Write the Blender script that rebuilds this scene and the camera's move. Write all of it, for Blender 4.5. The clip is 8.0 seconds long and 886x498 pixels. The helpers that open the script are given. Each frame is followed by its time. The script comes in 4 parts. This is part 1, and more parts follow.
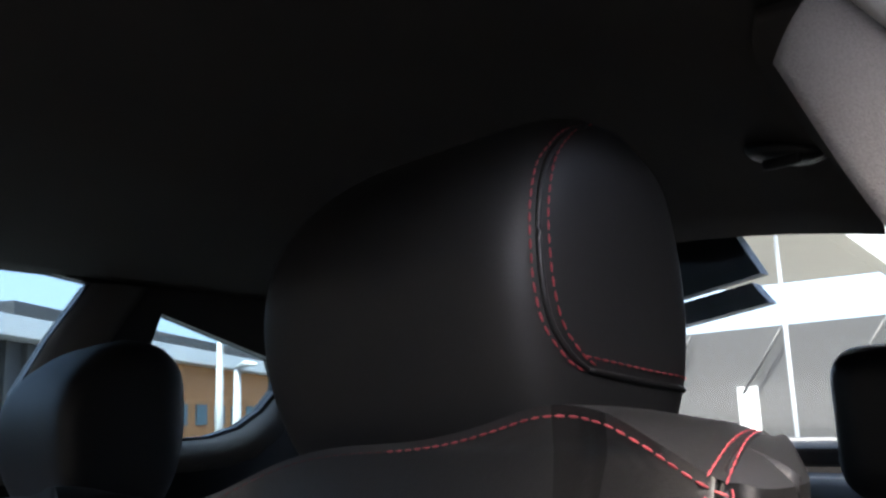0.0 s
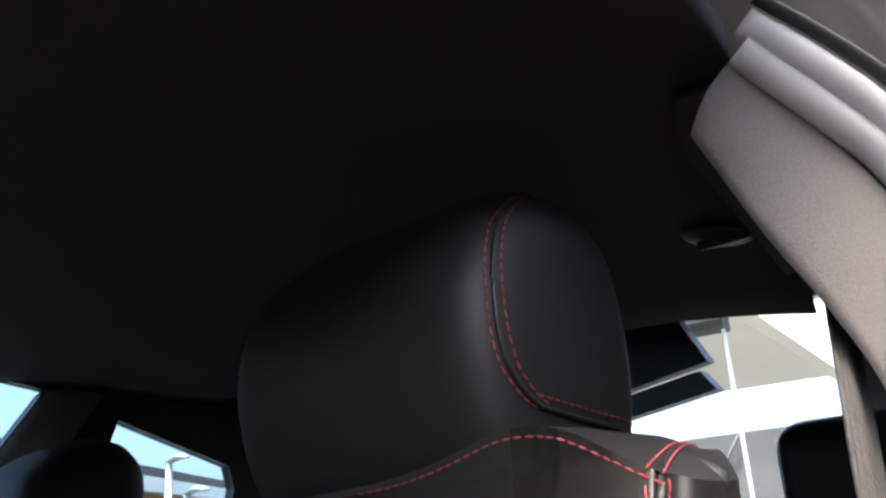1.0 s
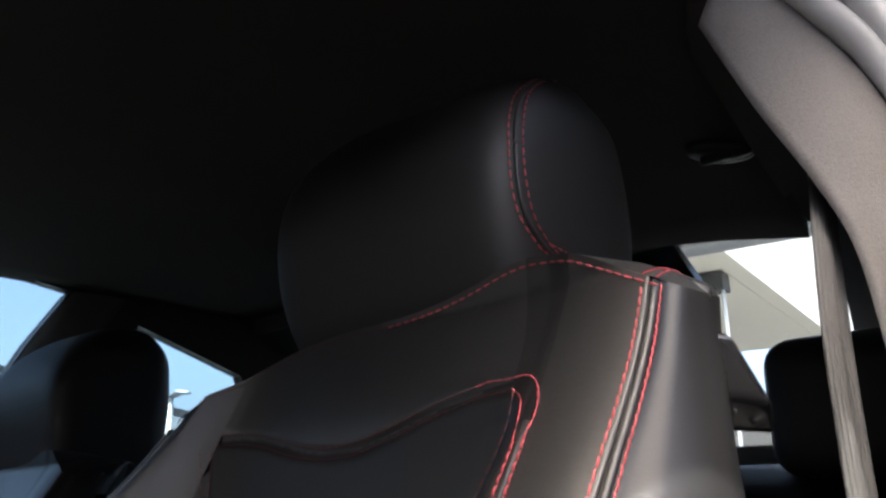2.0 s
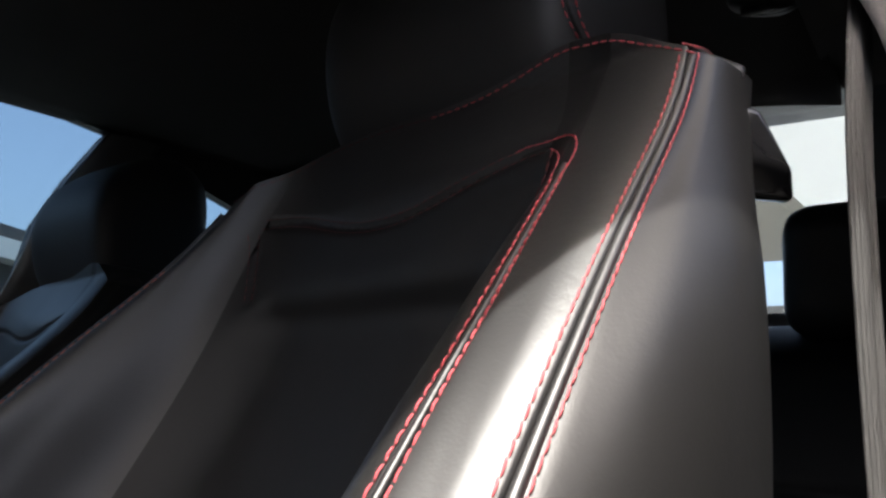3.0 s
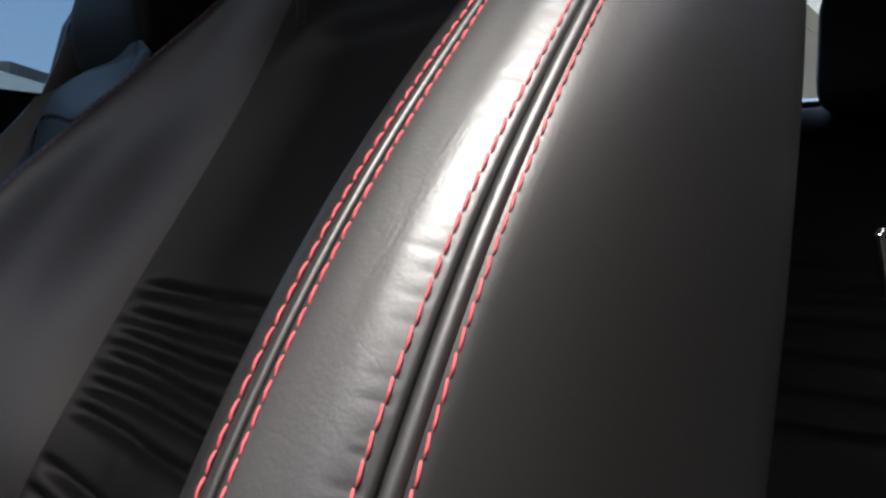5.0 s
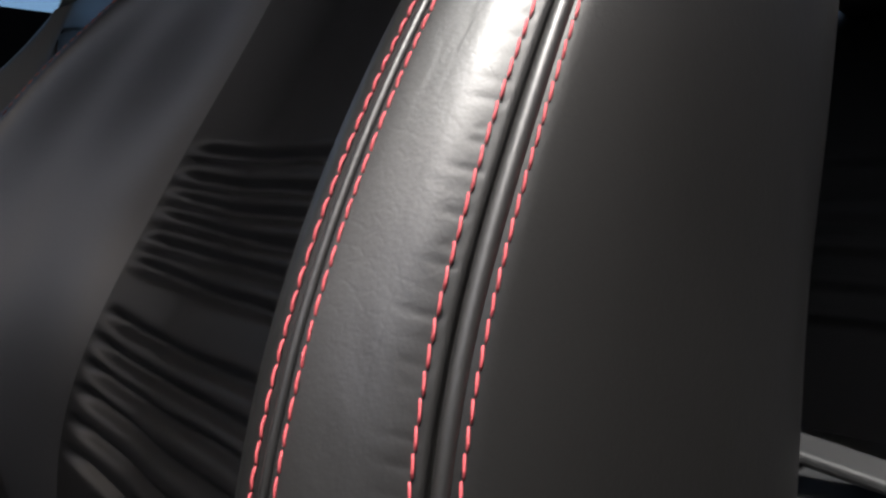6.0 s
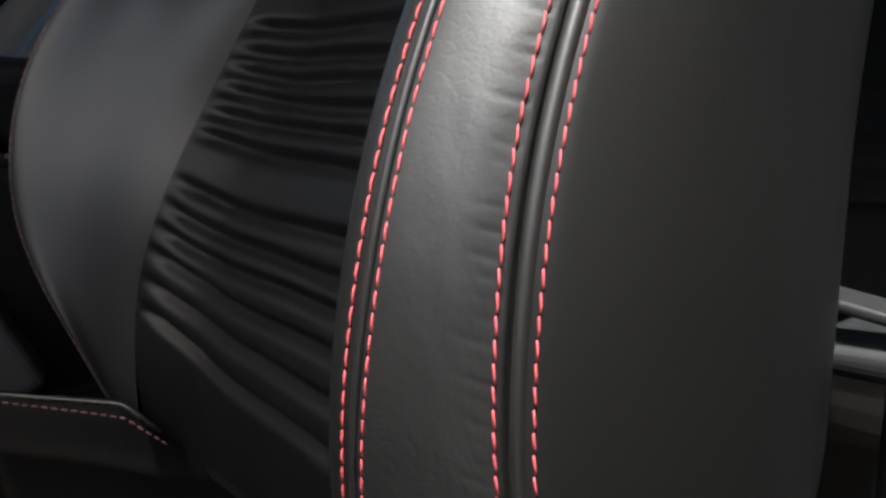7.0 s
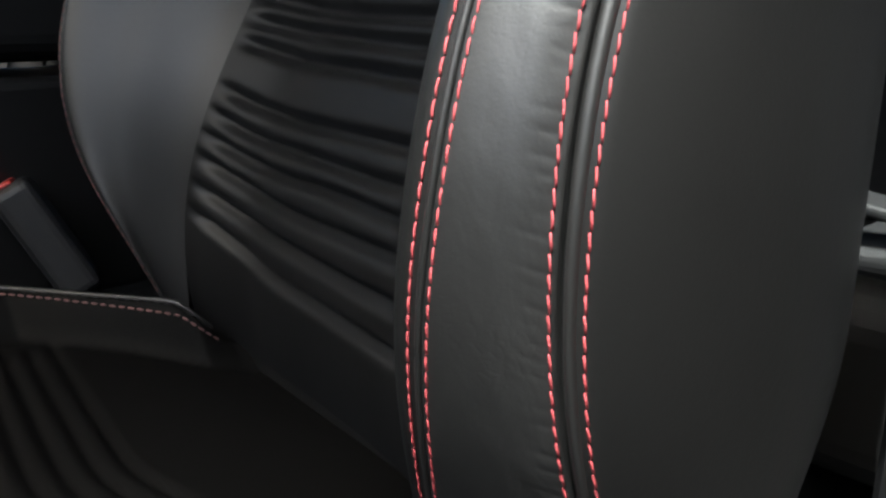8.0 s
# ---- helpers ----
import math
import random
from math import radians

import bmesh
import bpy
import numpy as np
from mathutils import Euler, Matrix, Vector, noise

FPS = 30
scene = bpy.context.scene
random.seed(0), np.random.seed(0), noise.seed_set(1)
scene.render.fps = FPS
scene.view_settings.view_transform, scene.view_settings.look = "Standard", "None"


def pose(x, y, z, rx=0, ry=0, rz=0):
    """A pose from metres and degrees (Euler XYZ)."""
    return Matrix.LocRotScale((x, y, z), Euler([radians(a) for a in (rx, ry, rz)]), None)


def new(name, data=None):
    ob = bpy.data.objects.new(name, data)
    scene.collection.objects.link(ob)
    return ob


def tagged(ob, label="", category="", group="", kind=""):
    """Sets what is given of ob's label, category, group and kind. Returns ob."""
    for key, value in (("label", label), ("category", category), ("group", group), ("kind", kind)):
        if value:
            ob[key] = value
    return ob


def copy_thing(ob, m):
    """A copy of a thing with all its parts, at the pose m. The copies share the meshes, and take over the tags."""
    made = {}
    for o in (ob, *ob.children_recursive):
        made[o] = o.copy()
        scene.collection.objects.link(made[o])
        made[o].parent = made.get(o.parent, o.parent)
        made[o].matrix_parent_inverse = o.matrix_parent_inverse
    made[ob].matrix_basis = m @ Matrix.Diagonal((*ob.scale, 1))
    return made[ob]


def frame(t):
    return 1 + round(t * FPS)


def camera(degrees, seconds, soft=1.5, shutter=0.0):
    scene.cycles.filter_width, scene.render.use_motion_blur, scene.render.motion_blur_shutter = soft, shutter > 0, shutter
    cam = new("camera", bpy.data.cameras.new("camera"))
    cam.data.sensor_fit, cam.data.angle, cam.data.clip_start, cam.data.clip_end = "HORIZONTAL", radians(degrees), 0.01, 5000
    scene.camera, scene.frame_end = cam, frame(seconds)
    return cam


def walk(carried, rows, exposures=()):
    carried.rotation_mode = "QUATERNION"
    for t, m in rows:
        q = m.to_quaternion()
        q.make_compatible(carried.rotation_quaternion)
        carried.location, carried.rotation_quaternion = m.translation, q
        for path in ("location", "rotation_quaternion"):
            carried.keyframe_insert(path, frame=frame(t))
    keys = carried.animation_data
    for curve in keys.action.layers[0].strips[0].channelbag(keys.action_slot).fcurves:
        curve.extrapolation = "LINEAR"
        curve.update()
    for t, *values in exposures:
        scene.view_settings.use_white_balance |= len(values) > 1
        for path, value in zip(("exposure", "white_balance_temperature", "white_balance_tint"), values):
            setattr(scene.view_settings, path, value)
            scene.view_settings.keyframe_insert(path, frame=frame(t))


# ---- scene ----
cam = camera(54.31, 8.0, soft=2.6)


def eye(x, y, z, yaw, pitch, roll):
    """A camera pose: yaw to the left of the car's rear, pitch up, roll to the left."""
    return pose(x, y, z, 0, 0, yaw) @ pose(0, 0, 0, 90 + pitch) @ pose(0, 0, 0, 0, 0, roll)


PATH = [
    (0.0, eye(0.3475, -0.0533, 1.1031, 44.14, 11.22, -2.02)),
    (0.5, eye(0.3603, -0.0690, 1.0825, 41.34, 15.23, -3.50)),
    (1.0, eye(0.3671, -0.0827, 1.0636, 40.58, 18.71, -4.19)),
    (1.2, eye(0.3735, -0.0885, 1.0545, 40.74, 19.28, -4.23)),
    (2.3, eye(0.3815, -0.1325, 0.9748, 41.98, 13.71, 0.76)),
    (2.5, eye(0.3800, -0.1360, 0.9616, 42.79, 12.56, 2.19)),
    (3.0, eye(0.3836, -0.1416, 0.9295, 42.41, 8.80, 2.07)),
    (3.5, eye(0.3873, -0.1478, 0.9114, 42.70, 5.14, 1.77)),
    (4.0, eye(0.3877, -0.1489, 0.8974, 43.53, 1.63, 1.50)),
    (4.2, eye(0.3828, -0.1475, 0.8924, 43.75, -0.02, 0.77)),
    (5.5, eye(0.3979, -0.1892, 0.8083, 43.50, -2.36, 2.16)),
    (6.0, eye(0.3938, -0.2060, 0.7858, 43.47, -4.74, 1.09)),
    (6.5, eye(0.3943, -0.2206, 0.7752, 43.61, -7.78, 0.48)),
    (7.0, eye(0.4034, -0.2377, 0.7550, 45.25, -10.24, 0.62)),
    (7.5, eye(0.4063, -0.2480, 0.7579, 46.45, -13.53, 0.06)),
    (8.0, eye(0.4109, -0.2618, 0.7561, 46.53, -16.23, 0.44)),
]
EXPOSURES = ((0.0, 2.75, 6850, 7), (1.0, 2.85, 6900, 8), (2.5, 2.05, 6850, 7), (4.0, 1.12, 6600, 7), (5.5, 1.08, 6550, 7), (7.0, 1.4, 6400, 2), (8.0, 1.74, 6250, -2))
walk(cam, PATH, EXPOSURES)

# ---- world, sun ----
world = bpy.data.worlds.new("sky")
scene.world = world
world.use_nodes = True
wn = world.node_tree.nodes
sky = wn.new("ShaderNodeTexSky")
sky.sky_type, sky.sun_disc = "NISHITA", False
sky.air_density, sky.dust_density, sky.ozone_density = 0.5, 5.0, 0.4
SUN_FROM = Vector((0.135, -0.29, 0.947)).normalized()
sky.sun_elevation = math.asin(SUN_FROM.z)
sky.sun_rotation = math.atan2(SUN_FROM.x, SUN_FROM.y)
wn["Background"].inputs["Strength"].default_value = 0.27
world.node_tree.links.new(sky.outputs["Color"], wn["Background"].inputs["Color"])
sun = new("sun", bpy.data.lights.new("sun", "SUN"))
sun.data.energy, sun.data.angle, sun.data.color = 3.2, radians(0.55), (1.0, 0.982, 0.985)
sun.rotation_mode = "QUATERNION"
sun.rotation_quaternion = SUN_FROM.to_track_quat("Z", "Y")


# ---- materials ----
def material(name, colour, rough=0.5, metal=0.0, spread=0.12, grain=0.0, grain_scale=900.0, spots=0.0, coat=0.0, stretch=(1, 1, 1), spec=0.5, bump_dist=0.001):
    """A surface with two scales of tone, roughness variation and fine relief."""
    m = bpy.data.materials.new(name)
    m.use_nodes = True
    n, l = m.node_tree.nodes, m.node_tree.links
    b = n["Principled BSDF"]
    tc = n.new("ShaderNodeTexCoord")
    mp = n.new("ShaderNodeMapping")
    mp.inputs["Scale"].default_value = stretch
    l.new(tc.outputs["Object"], mp.inputs["Vector"])
    big = n.new("ShaderNodeTexNoise")
    big.inputs["Scale"].default_value, big.inputs["Detail"].default_value = 7.0, 5.0
    fine = n.new("ShaderNodeTexNoise")
    fine.inputs["Scale"].default_value, fine.inputs["Detail"].default_value = grain_scale, 3.0
    for q in (big, fine):
        l.new(mp.outputs["Vector"], q.inputs["Vector"])
    mixer = n.new("ShaderNodeMath")
    mixer.operation = "MULTIPLY_ADD"
    l.new(big.outputs["Fac"], mixer.inputs[0])
    mixer.inputs[1].default_value = 0.6
    scaled = n.new("ShaderNodeMath")
    scaled.operation = "MULTIPLY"
    l.new(fine.outputs["Fac"], scaled.inputs[0])
    scaled.inputs[1].default_value = 0.4 + spots
    l.new(scaled.outputs[0], mixer.inputs[2])
    ramp = n.new("ShaderNodeMapRange")
    ramp.inputs["From Min"].default_value, ramp.inputs["From Max"].default_value = 0.3, 0.72
    ramp.inputs["To Min"].default_value, ramp.inputs["To Max"].default_value = 1 - spread, 1 + spread
    l.new(mixer.outputs[0], ramp.inputs["Value"])
    tone = n.new("ShaderNodeVectorMath")
    tone.operation = "SCALE"
    tone.inputs[0].default_value = colour
    l.new(ramp.outputs["Result"], tone.inputs["Scale"])
    l.new(tone.outputs["Vector"], b.inputs["Base Color"])
    rr = n.new("ShaderNodeMapRange")
    rr.inputs["To Min"].default_value, rr.inputs["To Max"].default_value = rough * 0.88, min(1.0, rough * 1.12)
    l.new(big.outputs["Fac"], rr.inputs["Value"])
    l.new(rr.outputs["Result"], b.inputs["Roughness"])
    b.inputs["Metallic"].default_value = metal
    b.inputs["Specular IOR Level"].default_value = spec
    b.inputs["Coat Weight"].default_value = coat
    if grain:
        bump = n.new("ShaderNodeBump")
        bump.inputs["Strength"].default_value, bump.inputs["Distance"].default_value = grain, bump_dist
        l.new(fine.outputs["Fac"], bump.inputs["Height"])
        l.new(bump.outputs["Normal"], b.inputs["Normal"])
    return m


def leather(name, colour, rough, crease=0.25, spec=0.75, relief=0.13):
    """Leather: pebbled grain of two cell sizes and faint stretch creases."""
    m = material(name, colour, rough, spread=0.16, spec=spec)
    n, l = m.node_tree.nodes, m.node_tree.links
    b = n["Principled BSDF"]
    tc = n.new("ShaderNodeTexCoord")
    cells = n.new("ShaderNodeTexVoronoi")
    cells.inputs["Scale"].default_value = 850.0
    small = n.new("ShaderNodeTexNoise")
    small.inputs["Scale"].default_value, small.inputs["Detail"].default_value = 260.0, 4.0
    mp = n.new("ShaderNodeMapping")
    mp.inputs["Scale"].default_value = (1, 1, 0.22)
    lines = n.new("ShaderNodeTexNoise")
    lines.inputs["Scale"].default_value, lines.inputs["Detail"].default_value, lines.inputs["Distortion"].default_value = 120.0, 3.0, 1.2
    for q in (cells, small):
        l.new(tc.outputs["Object"], q.inputs["Vector"])
    l.new(tc.outputs["Object"], mp.inputs["Vector"])
    l.new(mp.outputs["Vector"], lines.inputs["Vector"])
    total = n.new("ShaderNodeMath")
    total.operation = "MULTIPLY_ADD"
    l.new(cells.outputs["Distance"], total.inputs[0])
    total.inputs[1].default_value = 0.35
    l.new(small.outputs["Fac"], total.inputs[2])
    both = n.new("ShaderNodeMath")
    both.operation = "MULTIPLY_ADD"
    l.new(lines.outputs["Fac"], both.inputs[0])
    both.inputs[1].default_value = crease * 3
    l.new(total.outputs[0], both.inputs[2])
    # net of fine wrinkles, in patches
    wob = n.new("ShaderNodeTexNoise")
    wob.inputs["Scale"].default_value, wob.inputs["Detail"].default_value = 90.0, 2.0
    l.new(tc.outputs["Object"], wob.inputs["Vector"])
    push = n.new("ShaderNodeVectorMath")
    push.operation = "MULTIPLY_ADD"
    l.new(wob.outputs["Color"], push.inputs[0])
    push.inputs[1].default_value = (0.012, 0.012, 0.006)
    l.new(tc.outputs["Object"], push.inputs[2])
    net = n.new("ShaderNodeTexVoronoi")
    net.feature = "DISTANCE_TO_EDGE"
    net.inputs["Scale"].default_value = 210.0
    l.new(push.outputs["Vector"], net.inputs["Vector"])
    edge_of = n.new("ShaderNodeMapRange")
    edge_of.interpolation_type = "SMOOTHSTEP"
    edge_of.inputs["From Max"].default_value = 0.16
    l.new(net.outputs["Distance"], edge_of.inputs["Value"])
    patch = n.new("ShaderNodeTexNoise")
    patch.inputs["Scale"].default_value, patch.inputs["Detail"].default_value = 16.0, 2.0
    l.new(tc.outputs["Object"], patch.inputs["Vector"])
    where = n.new("ShaderNodeMapRange")
    where.inputs["From Min"].default_value, where.inputs["From Max"].default_value = 0.42, 0.68
    where.inputs["To Max"].default_value = crease * 1.7
    l.new(patch.outputs["Fac"], where.inputs["Value"])
    cut = n.new("ShaderNodeMath")
    cut.operation = "MULTIPLY_ADD"
    l.new(edge_of.outputs["Result"], cut.inputs[0])
    l.new(where.outputs["Result"], cut.inputs[1])
    l.new(both.outputs[0], cut.inputs[2])
    both = cut
    bump = n.new("ShaderNodeBump")
    bump.inputs["Strength"].default_value, bump.inputs["Distance"].default_value = relief, 0.0004
    l.new(both.outputs[0], bump.inputs["Height"])
    l.new(bump.outputs["Normal"], b.inputs["Normal"])
    return m


LEATHER = leather("black leather", (0.014, 0.0136, 0.0134), 0.45, crease=0.28, spec=0.92, relief=0.17)
LEATHER_SMOOTH = leather("smooth black leather", (0.0135, 0.0132, 0.013), 0.40, crease=0.08, spec=0.40, relief=0.18)
# far bolster's copy of the leather, raised in tone for light falling there
LEATHER_LIT = leather("black bolster leather lightened as lit", (0.018, 0.0176, 0.0174), 0.50, crease=0.08, spec=1.0)
LEATHER_REST = leather("matt black headrest leather", (0.015, 0.0146, 0.0144), 0.56, crease=0.15, spec=0.85)
# the cushion's copy of the leather, darkened to stand for its shade
LEATHER_SHADED = leather("matt black cushion leather darkened for shade", (0.004, 0.0039, 0.0039), 0.62, 0.1, 0.09)
LEATHER_IN = leather("black leather insert", (0.009, 0.0088, 0.0087), 0.50, 0.1, 0.5)
THREAD = material("red thread", (0.62, 0.10, 0.115), 0.55, spread=0.2, grain=0.5, grain_scale=4000)
# the same red thread, darkened to stand for shade on the far runs
SHADETHREAD = material("red thread darkened for shade", (0.13, 0.03, 0.032), 0.6, spread=0.2)
GREYTHREAD = material("grey red thread", (0.20, 0.10, 0.095), 0.7, spread=0.25)
# red thread with the orange light on it put into its colour
WARMLITTHREAD = material("red thread tinted by orange reflection", (0.38, 0.11, 0.06), 0.6, spread=0.2)
PLASTIC = material("black plastic", (0.018, 0.018, 0.019), 0.42, grain=0.25, grain_scale=1500)
GLOSS = material("glossy black plastic", (0.015, 0.015, 0.016), 0.10, spread=0.05, spec=0.5)
HEADLINER = material("black headliner cloth", (0.058, 0.0535, 0.052), 0.95, grain=0.5, grain_scale=1800, spec=0.1)
TRIMCLOTH = material("grey pillar cloth", (0.17, 0.163, 0.157), 0.95, spread=0.25, grain=0.5, grain_scale=900, spots=0.25, spec=0.15)
RUBBER = material("grey weatherstrip rubber", (0.58, 0.58, 0.58), 0.45, spread=0.08)
RUBBERDARK = material("black rubber", (0.02, 0.02, 0.02), 0.6)
WEB = material("grey belt webbing", (0.11, 0.108, 0.104), 0.75, spread=0.35, grain=0.8, grain_scale=300, stretch=(5, 5, 0.15), bump_dist=0.002)
CHROME = material("polished steel", (0.7, 0.7, 0.7), 0.15, metal=1.0, spread=0.05)
REDBUTTON = material("red plastic", (0.55, 0.04, 0.03), 0.35, spread=0.05)
SHELF = material("grey shelf carpet", (0.16, 0.158, 0.155), 0.95, spread=0.2, grain=0.6, grain_scale=700, spec=0.1)
SILLTRIM = material("satin grey sill plastic", (0.018, 0.0184, 0.019), 0.6, grain=0.3, grain_scale=1500)
CARPET = material("black carpet", (0.015, 0.015, 0.016), 1.0, grain=0.8, grain_scale=700)
PAINT = material("white car paint", (0.72, 0.72, 0.72), 0.25, spread=0.04, coat=0.5)
ASPHALT = material("worn grey asphalt", (0.085, 0.083, 0.08), 0.9, spread=0.25, grain=0.6, grain_scale=60)
ORANGE = material("orange brown render", (0.42, 0.19, 0.075), 0.85, spread=0.2, grain=0.4, grain_scale=9)
FASCIA = material("white painted fascia", (0.82, 0.82, 0.80), 0.5, spread=0.05)
GREYWALL = material("grey cladding", (0.065, 0.062, 0.06), 0.7, spread=0.2, grain_scale=12)
SHADEWALL = material("dark grey light-blocking wall", (0.035, 0.034, 0.034), 0.8, spread=0.2, grain_scale=12)
CREAM = material("cream soffit", (0.84, 0.80, 0.70), 0.8, spread=0.07, grain_scale=8)
DARKROOF_SHADE = material("dark roof sheet and shopfront shade", (0.05, 0.05, 0.055), 0.7)
STEEL = material("galvanised pole", (0.62, 0.62, 0.6), 0.4, metal=0.3)
SHOPGLASS = material("tinted shop glass", (0.12, 0.2, 0.24), 0.05, spread=0.1)


def glass(name, tint=(0.93, 0.96, 0.965, 1)):
    m = bpy.data.materials.new(name)
    m.use_nodes = True
    n, l = m.node_tree.nodes, m.node_tree.links
    n.remove(n["Principled BSDF"])
    clear, shine, mix = n.new("ShaderNodeBsdfTransparent"), n.new("ShaderNodeBsdfGlossy"), n.new("ShaderNodeMixShader")
    clear.inputs["Color"].default_value = tint
    shine.inputs["Roughness"].default_value = 0.02
    mix.inputs[0].default_value = 0.05
    l.new(clear.outputs[0], mix.inputs[1])
    l.new(shine.outputs[0], mix.inputs[2])
    l.new(mix.outputs[0], n["Material Output"].inputs["Surface"])
    return m


GLASS = glass("tinted rear glass", (0.74, 0.79, 0.81, 1))
SIDEGLASS = glass("green tinted side glass", (0.48, 0.57, 0.61, 1))
# tint added to the unseen windscreen to take blue off the cabin light
WINDSCREEN = glass("windscreen glass tinted to warm cabin light", (0.97, 0.91, 0.82, 1))


# ---- building helpers ----
def mesh_of(name, verts, faces, mat, smooth=True):
    me = bpy.data.meshes.new(name)
    me.from_pydata([tuple(map(float, v)) for v in verts], [], [tuple(map(int, q)) for q in faces])
    bm = bmesh.new()
    bm.from_mesh(me)
    bmesh.ops.recalc_face_normals(bm, faces=bm.faces)
    bm.to_mesh(me)
    bm.free()
    for p in me.polygons:
        p.use_smooth = smooth
    me.materials.append(mat)
    return me


def thing(name, label, category, group="", kind="", at=(0, 0, 0)):
    ob = new(name)
    ob.location = at
    ob.empty_display_size = 0.05
    return tagged(ob, label, category, group, kind)


def under(ob, parent):
    if parent is not None:
        ob.parent = parent
        if parent.parent is None:
            ob.matrix_parent_inverse = Matrix.Translation(parent.location).inverted()
    return ob


def part(name, me, parent, label=""):
    ob = under(new(name, me), parent)
    if label:
        tagged(ob, label)
    return ob


def grid(points):
    """Vertices and quads of a sheet given as rows of points."""
    a = np.asarray(points, float)
    r, c = a.shape[:2]
    idx = np.arange(r * c).reshape(r, c)
    quads = np.stack([idx[:-1, :-1], idx[:-1, 1:], idx[1:, 1:], idx[1:, :-1]], -1).reshape(-1, 4)
    return a.reshape(-1, 3), quads


def thick_sheet(points, depth, way):
    """A sheet closed into a slab: a second layer lies depth metres along way."""
    a = np.asarray(points, float)
    r, c = a.shape[:2]
    v, q = grid(a)
    low = v + np.asarray(way, float) * depth
    n = len(v)
    faces = [tuple(x) for x in q] + [tuple(x[::-1] + n) for x in q]
    idx = np.arange(r * c).reshape(r, c)
    rim = list(idx[0]) + list(idx[1:, -1]) + list(idx[-1, -2::-1]) + list(idx[-2:0:-1, 0])
    for k in range(len(rim)):
        i, j = rim[k], rim[(k + 1) % len(rim)]
        faces.append((i, i + n, j + n, j))
    return np.vstack([v, low]), faces


def box(name, lo, hi, mat, bevel=0.004, segments=2, turn=None):
    bm = bmesh.new()
    bmesh.ops.create_cube(bm, size=1.0)
    lo, hi = Vector(lo), Vector(hi)
    for v in bm.verts:
        v.co = Vector([(lo[i] + hi[i]) / 2 + v.co[i] * (hi[i] - lo[i]) for i in range(3)])
    if bevel:
        bmesh.ops.bevel(bm, geom=bm.edges[:], offset=bevel, segments=segments, affect="EDGES", profile=0.5)
    if turn is not None:
        bmesh.ops.transform(bm, matrix=turn, verts=bm.verts)
    me = bpy.data.meshes.new(name)
    bm.to_mesh(me)
    bm.free()
    me.materials.append(mat)
    return me


def tube(name, pts, radius, mat, sides=8, flat=1.0):
    """A tube along a line of points, capped."""
    pts = [Vector(p) for p in pts]
    verts, faces = [], []
    up = Vector((0, 0, 1))
    for i, p in enumerate(pts):
        d = (pts[min(i + 1, len(pts) - 1)] - pts[max(i - 1, 0)]).normalized()
        if abs(d.dot(up)) > 0.98:
            up = Vector((0, 1, 0))
        a = d.cross(up).normalized()
        b = a.cross(d).normalized()
        r = radius[i] if isinstance(radius, (list, tuple)) else radius
        for k in range(sides):
            w = 2 * math.pi * k / sides
            verts.append(p + a * math.cos(w) * r + b * math.sin(w) * r * flat)
    for i in range(len(pts) - 1):
        for k in range(sides):
            faces.append((i * sides + k, i * sides + (k + 1) % sides, (i + 1) * sides + (k + 1) % sides, (i + 1) * sides + k))
    faces.append(tuple(range(sides))[::-1])
    faces.append(tuple(range((len(pts) - 1) * sides, len(pts) * sides)))
    return mesh_of(name, verts, faces, mat)


def spline(xs, ys):
    """A natural cubic spline through (xs, ys), straight beyond its ends."""
    xs, ys = np.array(xs, float), np.array(ys, float)
    n = len(xs)
    h = np.diff(xs)
    a = np.eye(n)
    b = np.zeros(n)
    for i in range(1, n - 1):
        a[i, i - 1], a[i, i], a[i, i + 1] = h[i - 1], 2 * (h[i - 1] + h[i]), h[i]
        b[i] = 6 * ((ys[i + 1] - ys[i]) / h[i] - (ys[i] - ys[i - 1]) / h[i - 1])
    m = np.linalg.solve(a, b)

    def value(x):
        x = np.clip(x, xs[0], xs[-1])
        i = min(max(int(np.searchsorted(xs, x)) - 1, 0), n - 2)
        p, q = (xs[i + 1] - x) / h[i], (x - xs[i]) / h[i]
        return p * ys[i] + q * ys[i + 1] + ((p**3 - p) * m[i] + (q**3 - q) * m[i + 1]) * h[i] ** 2 / 6

    return value


def smooth_line(keys, each=8):
    """Points along a centripetal Catmull-Rom line through the keys, and the index of each key."""
    k = np.asarray(keys, float)
    k = np.vstack([2 * k[0] - k[1], k, 2 * k[-1] - k[-2]])
    out, marks = [], []
    for i in range(1, len(k) - 2):
        t = [0.0]
        for j in range(3):
            t.append(t[-1] + max(np.linalg.norm(k[i + j] - k[i + j - 1]), 1e-6) ** 0.5)
        marks.append(len(out))
        for s in np.linspace(t[1], t[2], each, endpoint=False):
            a1 = (t[1] - s) / (t[1] - t[0]) * k[i - 1] + (s - t[0]) / (t[1] - t[0]) * k[i]
            a2 = (t[2] - s) / (t[2] - t[1]) * k[i] + (s - t[1]) / (t[2] - t[1]) * k[i + 1]
            a3 = (t[3] - s) / (t[3] - t[2]) * k[i + 1] + (s - t[2]) / (t[3] - t[2]) * k[i + 2]
            b1 = (t[2] - s) / (t[2] - t[0]) * a1 + (s - t[0]) / (t[2] - t[0]) * a2
            b2 = (t[3] - s) / (t[3] - t[1]) * a2 + (s - t[1]) / (t[3] - t[1]) * a3
            out.append((t[2] - s) / (t[2] - t[1]) * b1 + (s - t[1]) / (t[2] - t[1]) * b2)
    marks.append(len(out))
    out.append(k[-2])
    return np.array(out), marks


